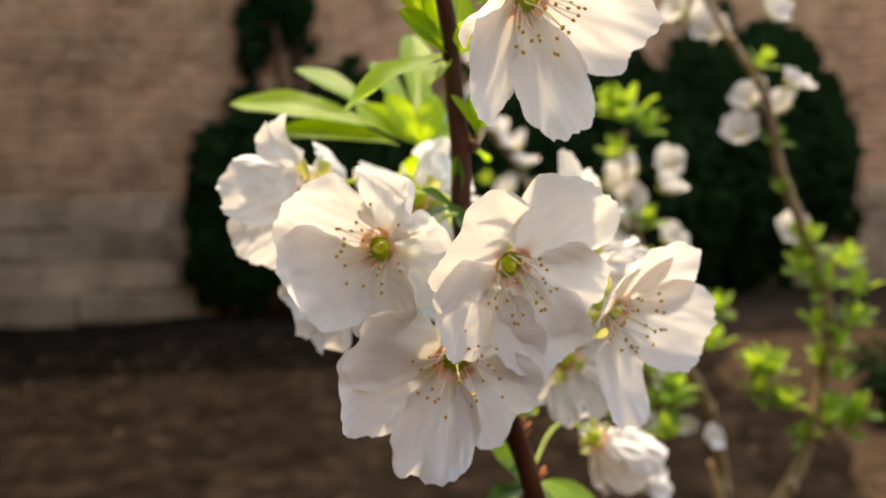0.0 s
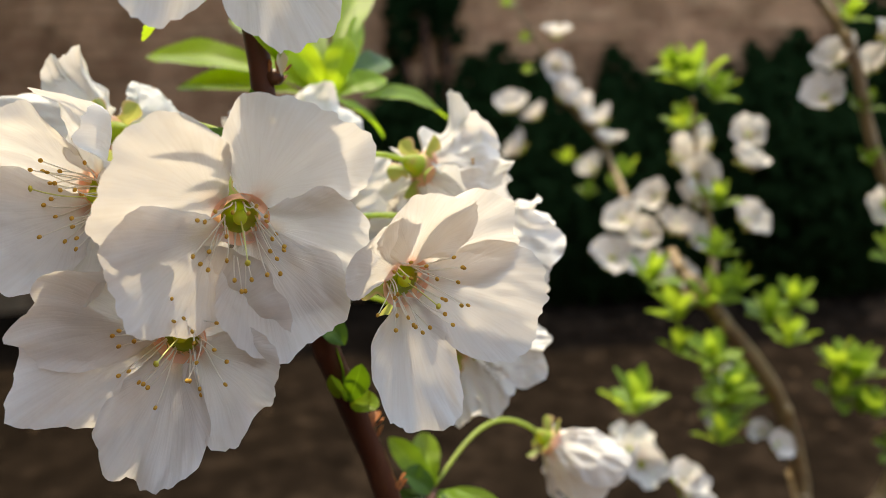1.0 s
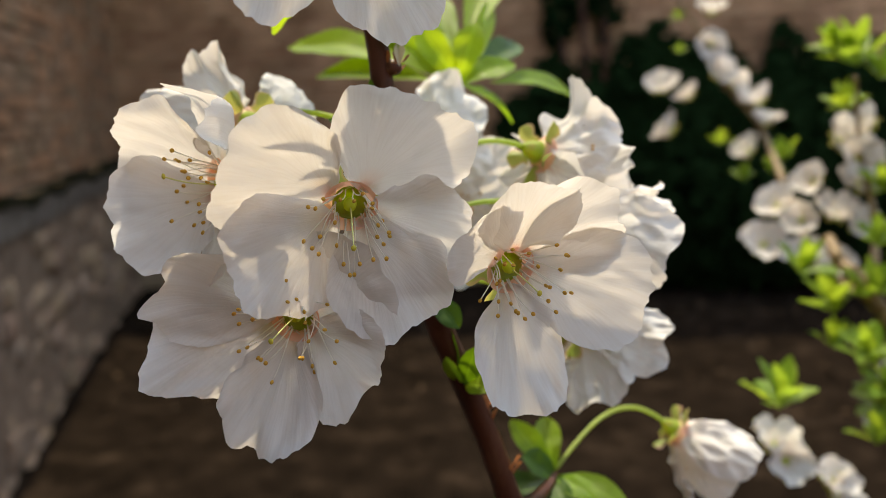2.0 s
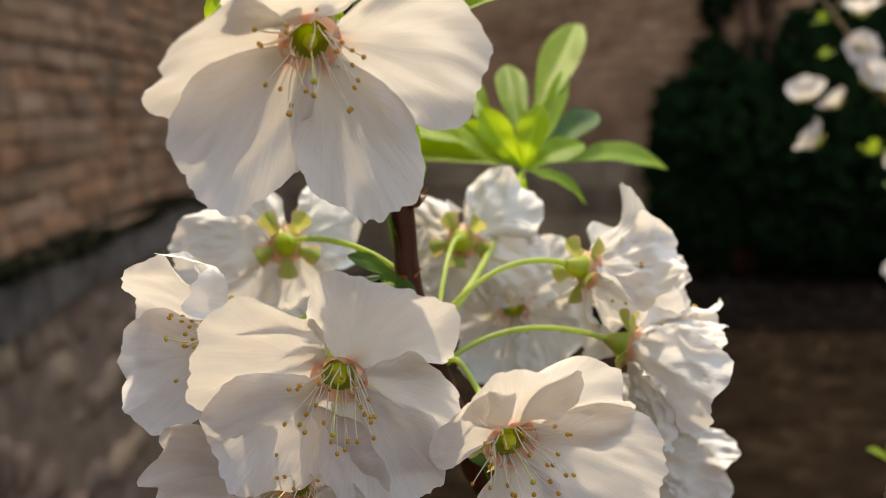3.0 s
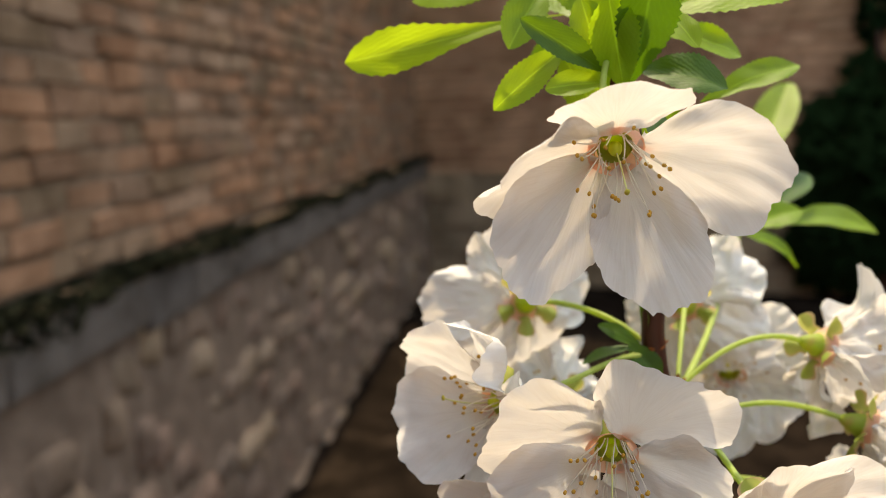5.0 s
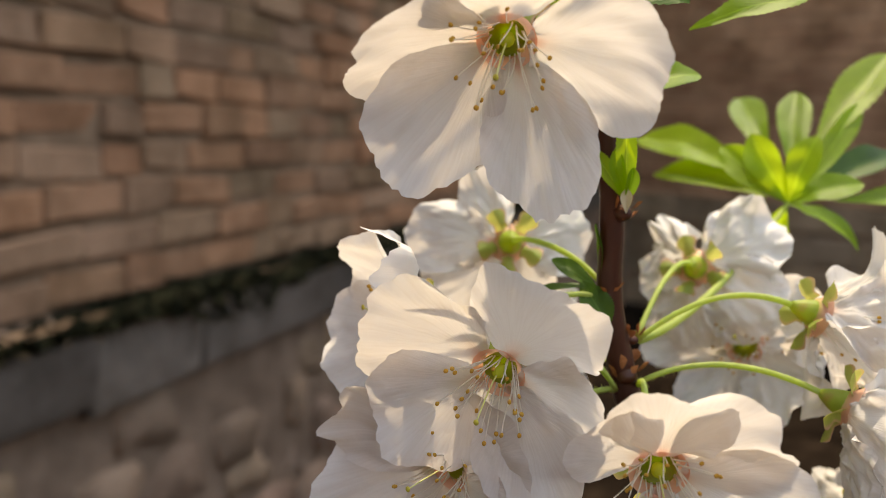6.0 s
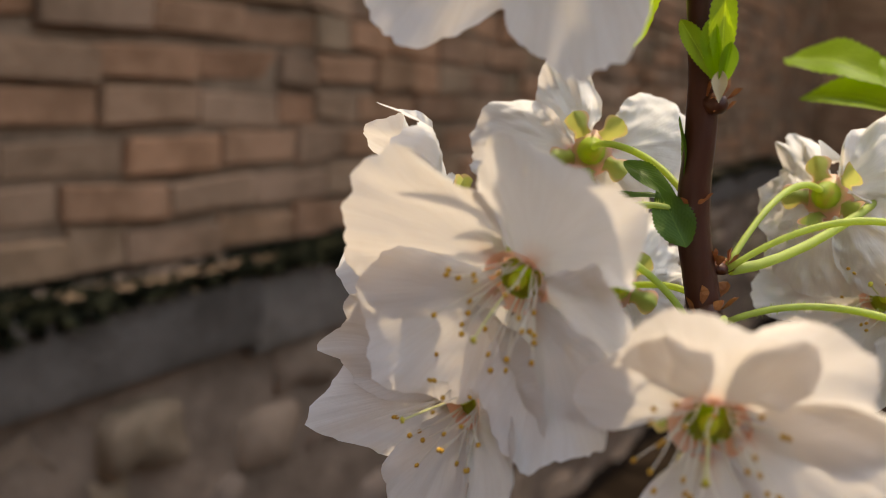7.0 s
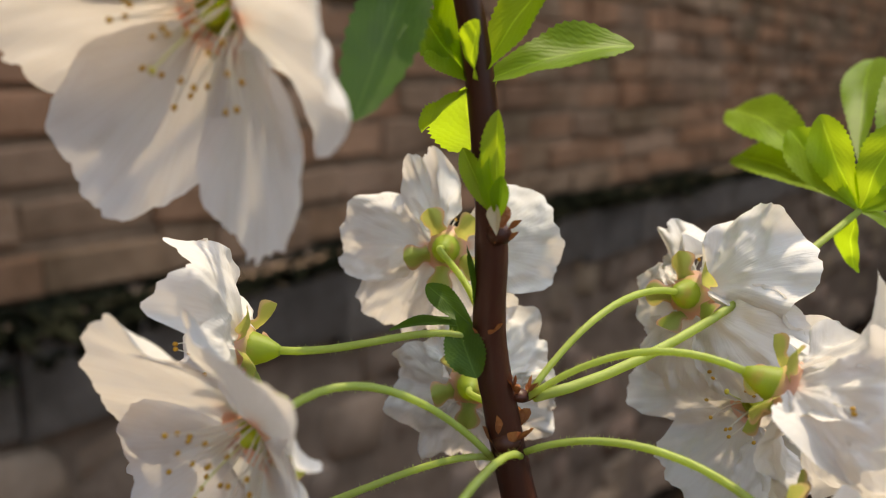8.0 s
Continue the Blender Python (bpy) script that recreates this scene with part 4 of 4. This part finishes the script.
# -- leaves on the branch --
cluster = leaf_cluster("bright yellow-green young cherry leaves at a shoot tip", (-13.1, 19.7, 58), [
    (-35, -13.5, -6.2, 6.0, (0.45, -0.85, 0.35), dict(bend=0.38, twist=0.3, base=(-6, -2, 3.5), broad=2.6)),
    # narrow blade: the deep green carries its shadow side
    (-3.8, -17.4, -0.4, 4.0, (0.5, -0.8, 0.1), dict(mat=LEAF_DEEP_SHADE, bend=0.2, base=(4.4, -7.1, -6.9))),
    (-9.5, -14, -11.8, 4.6, (0.5, -0.8, 0.2), dict(bend=0.3, base=(-1.7, -7.1, -2.2))),
    (12.6, -10.4, 7.3, 7.4, (0.6, -0.8, -0.15), dict(mat=LEAF_DEEP_SHADE, bend=0.15, base=(5.7, -2.1, -7.5))),
    (22, 18.1, 8.8, 9.5, (0.4, -0.7, 0.55), dict(bend=0.25, base=(3, 2, 3.0))),
    (14.3, 18.4, -1, 5.2, (0.4, -0.7, 0.5), dict(bend=0.25, base=(4, 6, 2.0))),
    (17.1, 4.2, -8.1, 6.6, (0.4, -0.7, 0.6), dict(mat=LEAF_DEEP_SHADE, bend=0.3, base=(5, 0.3, -5.5))),
])
grow(cluster, 7, [
    (20, 31, -1.5, 4.6, (0.3, -0.75, 0.5), dict(bend=0.25, base=(9, 18, -8.4))),
    (-9.6, -11.4, -2.5, 5.4, (0.5, -0.8, 0.3), dict(bend=0.25, base=(-8.2, -3.7, 9.0))),
    (-28.7, -9.0, 6.6, 7.0, (0.4, -0.8, 0.4), dict(bend=0.3, base=(-12, 0, 10.0))),
    (-5.6, -5.8, 11.8, 6.0, (0.5, -0.8, 0.1), dict(bend=0.1, base=(2, -3, -1.0))),
    (4.7, -8.4, 12.4, 7.0, (0.5, -0.8, 0.15), dict(bend=0.1, base=(4, -2, -3.0))),
    (12.3, 1.9, 14.6, 7.0, (0.4, -0.8, 0.2), dict(bend=0.12, base=(6, 0, -1.0))),
    (0.5, -9.0, 4.0, 5.0, (0.5, -0.85, -0.1), dict(bend=0.12, base=(4.4, -6.6, -9.5))),
])
grow(cluster, 14, [
    (6.5, -12, 3.0, 6.0, (0.4, -0.9, -0.1), dict(bend=0.12, base=(6, -4.5, -9.5))),
    (-2.0, -12.5, -9.5, 3.6, (0.4, -0.8, 0.3), dict(bend=0.3, base=(4, -6, -8))),
    (15.5, -2.8, -2.7, 3.4, (0.5, -0.7, 0.4), dict(bend=0.4, base=(10, -1.3, 2.4))),
    (-18, 8, -4, 6.5, (-0.1, -0.8, 0.5), dict(bend=0.35, base=(-3, 2, 1))),
    (-18, 14, 13, 9, (0.2, -0.8, 0.5), dict(bend=0.25)),
    (2, 8, 19, 9, (0.3, -0.9, 0.3), dict(bend=0.15)),
    (8, 22, 3, 6, (0.2, -0.8, 0.5), dict(bend=0.3, base=(2, 5, 1))),
])
grow(cluster, 21, [
    # big hanging leaf, its shade put into the deep green
    (20, -12.5, -26.0, 6.2, (0.9, -0.4, -0.2), dict(mat=LEAF_DEEP_SHADE, bend=0.12, base=(2, -1, -4))),
])
leaf_cluster("small green leaf bud opening on the stem", (-4.4, 28.6, 22.6), [
    (-0.8, -1.5, 11.8, 2.6, (0.6, -0.8, 0.1), dict(bend=0.12, fold=0.7)),
    (-5, -3, 7.0, 2.2, (0.2, -0.8, 0.6), dict(bend=0.2, fold=0.6)),
    (1.2, -1, 5.0, 1.8, (0.8, -0.5, 0.3), dict(bend=0.1, fold=0.6)),
    (-1.6, -2, 7.5, 2.2, (0.3, -1, 0.1), dict(bend=0.1, fold=0.6)),
    (0.4, -0.8, 1.9, 1.5, (0.6, -0.9, 0.1), dict(bend=-0.1, fold=0.7, base=(0.2, 0, -1.6), mat=HUSK, name="husk")),
])
leaf_cluster("dark green serrated leaflets at a node", (-8.6, 30.0, 9.0), [
    (2.6, -0.5, -4.5, 4.2, (0.6, -0.7, 0.4), dict(mat=LEAF_DEEP_SHADE, bend=0.3, base=(-2, -2, 1.2))),
    (-6, -7, -2, 2.6, (-0.2, -0.6, 0.8), dict(mat=LEAF_DEEP_SHADE, bend=0.4)),
    (0.2, -2.5, 9, 2.4, (-0.5, -0.8, 0.2), dict(mat=LEAF_DEEP_SHADE, bend=-0.35)),
    (-6, -4, 3.5, 2.6, (0, -0.7, 0.7), dict(mat=LEAF_DEEP_SHADE, bend=0.25)),
])
leaf_cluster("fresh green leaves beside the upper stem", (-9.2, 26, 37), [
    (4.5, 15.5, 6.4, 6.4, (0.5, -0.5, 0.8), dict(bend=0.25)),
    (2, 6, 13, 5, (0.5, -0.6, 0.6), dict(bend=0.15)),
    (-6, -3, 4, 5, (-0.3, -0.6, 0.7), dict(bend=0.3)),
    (-4, -4, -6, 5, (-0.6, -0.7, 0.2), dict(bend=0.2)),
    (-19.3, 10, -8, 9, (-0.2, -0.6, 0.8), dict(bend=0.3)),
    (-13, -2, 19, 5.5, (0.2, -0.9, 0.3), dict(bend=0.2, base=(-3, 0, 3))),
    (-5, -3, 13, 5, (0.3, -0.9, 0.2), dict(bend=0.15)),
    (5, -3, 6, 4.2, (0.4, -0.8, 0.4), dict(bend=0.25)),
    (-9, -4, 7, 4.5, (-0.2, -0.8, 0.5), dict(bend=0.25)),
])
cluster = leaf_cluster("large bright green leaf rosette behind the blossoms", (-15, 94, 27.5), [
    (-52, 18.6, 14, 8.9, (0.35, -0.8, 0.6), dict(bend=0.22, base=(-10, 3, 5))),
    (-40, 11, 5, 7.0, (0.3, -0.8, 0.6), dict(bend=0.25, base=(-6, 2, 1))),
    (-37, 37, 27, 6.6, (0.3, -0.8, 0.5), dict(bend=0.2, base=(-10, 9, 7))),
    (-3, 42, 38.5, 8.5, (0.3, -1, 0.3), dict(bend=0.12, base=(-2, 10, 10))),
    (0, 25, 24, 4.6, (0.8, -0.6, 0.2), dict(bend=0.1)),
    (18, 44, 1, 7.7, (0.2, -0.8, 0.6), dict(bend=0.3, base=(4, 12, 2))),
    (-9, -2, 13, 5.8, (0.2, -1, 0.2), dict(bend=0.2)),
], stalk=(-5.2, 37.4, 2.0), stem_mat=PEDICEL, thin=0.45)
grow(cluster, 7, [
    (3, 2, 13, 6.1, (0.2, -0.9, 0.4), dict(bend=0.3)),
    (10, 8, 5, 6.1, (0.2, -0.8, 0.6), dict(bend=0.3)),
    (-16, 0, 10, 5.8, (-0.2, -0.8, 0.5), dict(bend=0.3)),
    (8, 14, -7, 6.1, (0.2, -0.6, 0.8), dict(bend=0.3)),
    (-4, 6, -9, 5.4, (0.2, -0.8, 0.5), dict(bend=0.3)),
])
grow(cluster, 20, [
    (-14, 22, 26, 6.3, (0.4, -0.85, 0.3), dict(bend=0.15, base=(-3, 6, 6))),
    (6, 30, 14, 6.3, (0.4, -0.8, 0.4), dict(mat=LEAF_DEEP_SHADE, bend=0.2, base=(0, 6, 3))),
])
leaf_cluster("small green leaf bud on the lower stem", (2.4, 43, -31), [
    (3, -4, 7, 3.6, (0.4, -0.8, 0.3), dict(bend=0.2, mat=LEAF_DEEP_SHADE)), (5, -2, 0, 3.6, (0.4, -0.7, 0.5), dict(bend=0.4)), (-2, -3, 5, 3, (-0.4, -0.8, 0.3), dict(bend=0.2)),
    (-3, -2, 12, 3.2, (-0.4, -0.8, 0.3), dict(bend=0.2, mat=LEAF_DEEP_SHADE)),
    (0.5, -5.0, 10.5, 3.4, (0.5, -0.8, 0.1), dict(bend=0.2, mat=LEAF_DEEP_SHADE, base=(-4.6, -4.6, 16.0))),
])
leaf_cluster("green leaf cluster low on the stem", (10.5, 82, -56.5), [
    (-9, 0, 10, 4.6, (0, -0.7, 0.7), dict(bend=0.3)), (-5, -7, 5, 5.2, (0, -0.8, 0.6), dict(bend=0.3, mat=LEAF_DEEP_SHADE)), (9, -6, -3, 4.8, (0, -0.5, 0.9), dict(bend=0.3)),
    (4, -9, -5, 4.6, (0, -0.7, 0.7), dict(bend=0.4, mat=LEAF_DEEP_SHADE)), (-10, -6, -4, 5.4, (0, -0.6, 0.8), dict(bend=0.35, mat=LEAF_DEEP_SHADE)), (15, -4, -4, 5.4, (0, -0.5, 0.9), dict(bend=0.3)), (-4, 8, 10, 5, (0, -0.6, 0.6), dict(bend=0.2)),
], stalk=(8, 51, -52))

# ---- twigs in blossom farther back ----
def far_blossom():
    face = (0, 0, 1)
    return blossom("small white cherry blossom on a farther twig", (0, 0, 0), face, ring_of(face, 5, 14.5, 14, 30, 0, 40, cup=0.45, arch=0.14, ruffle=0.13, na=12, nr=7), None, "blossoms on the farther twigs", 8, seed=33, heart=NECTARY_PALE)


def far_leaves():
    return leaf_cluster("fresh green leaf tuft on a farther twig", (0, 0, 0), [
        (math.cos(a) * s, math.sin(a) * s, h, w, (-math.cos(a), -math.sin(a), 1.2), dict(bend=0.2, mat=LEAF_FAR)) for a, s, h, w in (
            (0.2, 13, 6, 6), (1.0, 9, 14, 6), (1.7, 15, 4, 7), (2.5, 8, 15, 5), (3.3, 14, 9, 6), (4.1, 10, 4, 6), (4.8, 13, 12, 6), (5.6, 7, 10, 5), (0.7, 4, 17, 5), (3.7, 4, 16, 5))], "leaf tufts on the farther twigs")


rnd = random.Random(17)
proto_b, proto_l = far_blossom(), far_leaves()
used = [False, False]


def put(proto, index, place, way, size):
    m = Matrix.Translation(at(*place)) @ axes(way, (rnd.uniform(-1, 1), rnd.uniform(-1, 1), 0.2)) @ Matrix.Diagonal((size, size, size, 1))
    if not used[index]:
        proto.matrix_basis = m
        used[index] = True
        return
    ob = copy_thing(proto, Matrix())
    ob.matrix_basis = m


def far_twig(points, r, label):
    pts = [at(*p) for p in points]
    root = thing("cherry_twig", label, "branch", "farther twigs", "", Matrix.Translation(pts[0]))
    line = glide([p - pts[0] for p in pts], 6)
    part("stem", tube(line, [r * 0.001 * (1 - 0.6 * i / len(line)) for i in range(len(line))], 8, None, 0.15), TWIG, root)
    for k in range(3, len(line) - 3, 4):
        size = r * 0.001 * (1 - 0.6 * k / len(line))
        part("bud", ball_bm(size * 0.9, (1, 1, 1.3), 8), TWIG, root, "", Matrix.Translation(line[k] + Vector((0, -size, 0))))


far_twig([(190, 500, -1480), (185, 400, -930), (172, 325, -260), (150, 318, -172), (161, 318, -138), (180, 320, -104), (192, 322, -43), (182, 320, 0), (168, 320, 35), (158, 318, 77), (142, 330, 112), (128, 345, 150)], 5.0, "thin olive-brown twig in blossom")
far_twig([(165, 540, -1480), (158, 430, -930), (148, 362, -240), (142, 350, -104), (100, 322, -37), (88, 330, -22), (84, 345, -12)], 5.8, "thin brown twig with blossom and leaves")
far_twig([(100, 322, -37), (84, 365, -28), (73, 447, 4), (64, 516, 36), (53, 544, 63), (31, 541, 89), (19, 536, 117), (2, 530, 143), (-14, 531, 176)], 2.6, "slender arching twig with blossom at its tip")
far_twig([(100, 322, -37), (104, 352, -5), (99, 370, 30), (94, 350, 62)], 2.2, "short side twig in blossom")
far_twig([(172, 322, -125), (150, 335, -150), (140, 352, -118)], 2.4, "short bare side twig")


def tuft(x, y, z, n, spread, size=1.0):
    for k in range(n):
        d = Vector((rnd.gauss(0, 1), rnd.gauss(-0.3, 1), rnd.gauss(0.1, 0.8))).normalized()
        put(proto_b, 0, (x + d.x * spread, y + d.y * spread, z + d.z * spread), d * 0.7 + Vector((0, -0.85, 0.25)), size * rnd.uniform(0.85, 1.1))


def leafy(x, y, z, size=1.0):
    put(proto_l, 1, (x, y, z), (rnd.uniform(-0.4, 0.4), rnd.uniform(-0.7, 0.1), 1), size * rnd.uniform(0.9, 1.2))


def lone(spots, size):
    """Single blossoms that look about, mostly outward to the open side."""
    for x, y, z in spots:
        put(proto_b, 0, (x, y, z), (rnd.uniform(-0.7, 0.7), rnd.uniform(-0.9, -0.1), rnd.uniform(0.0, 0.9)), size * rnd.uniform(0.88, 1.1))


lone(((23, 533, 135), (23, 537, 113), (-9, 540, 86), (9, 542, 80), (29, 541, 93), (-3, 544, 57), (39, 542, 87), (55, 543, 76), (59, 544, 61), (49, 546, 42)), 0.95)
lone(((90, 374, 35), (104, 377, 42), (98, 368, 26), (99, 374, 14), (125, 378, 47), (124, 379, 33), (125, 380, 3), (79, 376, 15), (62, 357, 3), (56, 352, -16), (73, 362, -4), (74, 351, -21), (88, 365, -1), (87, 355, -25), (99, 364, -7)), 0.86)
lone(((155, 327, 75), (149, 326, 58), (175, 323, 83), (169, 322, 71), (130, 347, 122), (139, 341, 113), (124, 347, 128), (164, 325, 121), (178, 334, 9)), 0.86)
for x, y, z, n, s in ((57, 248, -92, 2, 7), (75, 246, -102, 2, 7)):
    tuft(x, y, z, n, s, 0.76)
lone(((125, 305, -95), (112, 340, -72), (106, 346, -97), (126, 342, -98)), 0.55)
for x, y, z, s in ((31, 541, 46, 0.55), (73, 541, 36, 0.8), (45, 542, 22, 0.75), (2, 528, 129, 0.5), (4, 532, 108, 0.45), (-11, 522, 152, 0.5), (63, 542, 27, 0.7)):
    leafy(x, y, z, s)
for x, y, z, s in ((94, 345, 66, 1.1), (84, 345, 72, 0.9), (103, 345, 60, 0.9), (200, 322, -12, 0.9), (206, 322, -26, 0.9), (203, 320, -42, 0.9), (197, 320, -70, 0.8), (200, 318, -95, 1.0), (206, 318, -88, 0.8), (196, 322, -55, 0.8), (165, 330, -70, 0.9), (156, 326, -66, 0.8), (98, 300, -62, 1.0), (104, 310, -80, 0.9), (92, 360, 48, 0.8), (181, 322, -2, 0.8)):
    leafy(x, y, z, s)
for x, y, z, s in ((176, 320, -15, 0.8), (190, 322, -24, 0.9), (184, 318, -43, 0.8), (187, 320, -62, 0.7), (168, 316, -84, 0.9), (188, 318, -92, 1.0), (178, 318, -100, 0.8), (163, 320, 50, 0.7), (166, 320, 27, 0.6), (156, 318, 90, 0.7), (86, 325, -44, 1.0), (102, 326, -15, 0.9), (126, 330, -45, 1.0)):
    leafy(x, y, z, s)
for x, y, z, s in ((140, 338, -36, 0.9), (84, 314, -58, 0.8), (116, 348, -74, 0.8), (139, 346, -57, 0.9), (60, 235, -70, 1.0), (154, 326, -78, 1.0), (164, 321, -84, 0.9), (102, 290, -71, 0.9), (99, 287, -92, 0.9), (70, 295, -25, 0.8), (108, 346, -88, 1.0), (120, 345, -88, 0.8), (108, 360, 10, 0.8), (90, 246, -50, 0.7), (112, 322, -30, 0.8), (98, 318, -35, 0.9)):
    leafy(x, y, z, s)


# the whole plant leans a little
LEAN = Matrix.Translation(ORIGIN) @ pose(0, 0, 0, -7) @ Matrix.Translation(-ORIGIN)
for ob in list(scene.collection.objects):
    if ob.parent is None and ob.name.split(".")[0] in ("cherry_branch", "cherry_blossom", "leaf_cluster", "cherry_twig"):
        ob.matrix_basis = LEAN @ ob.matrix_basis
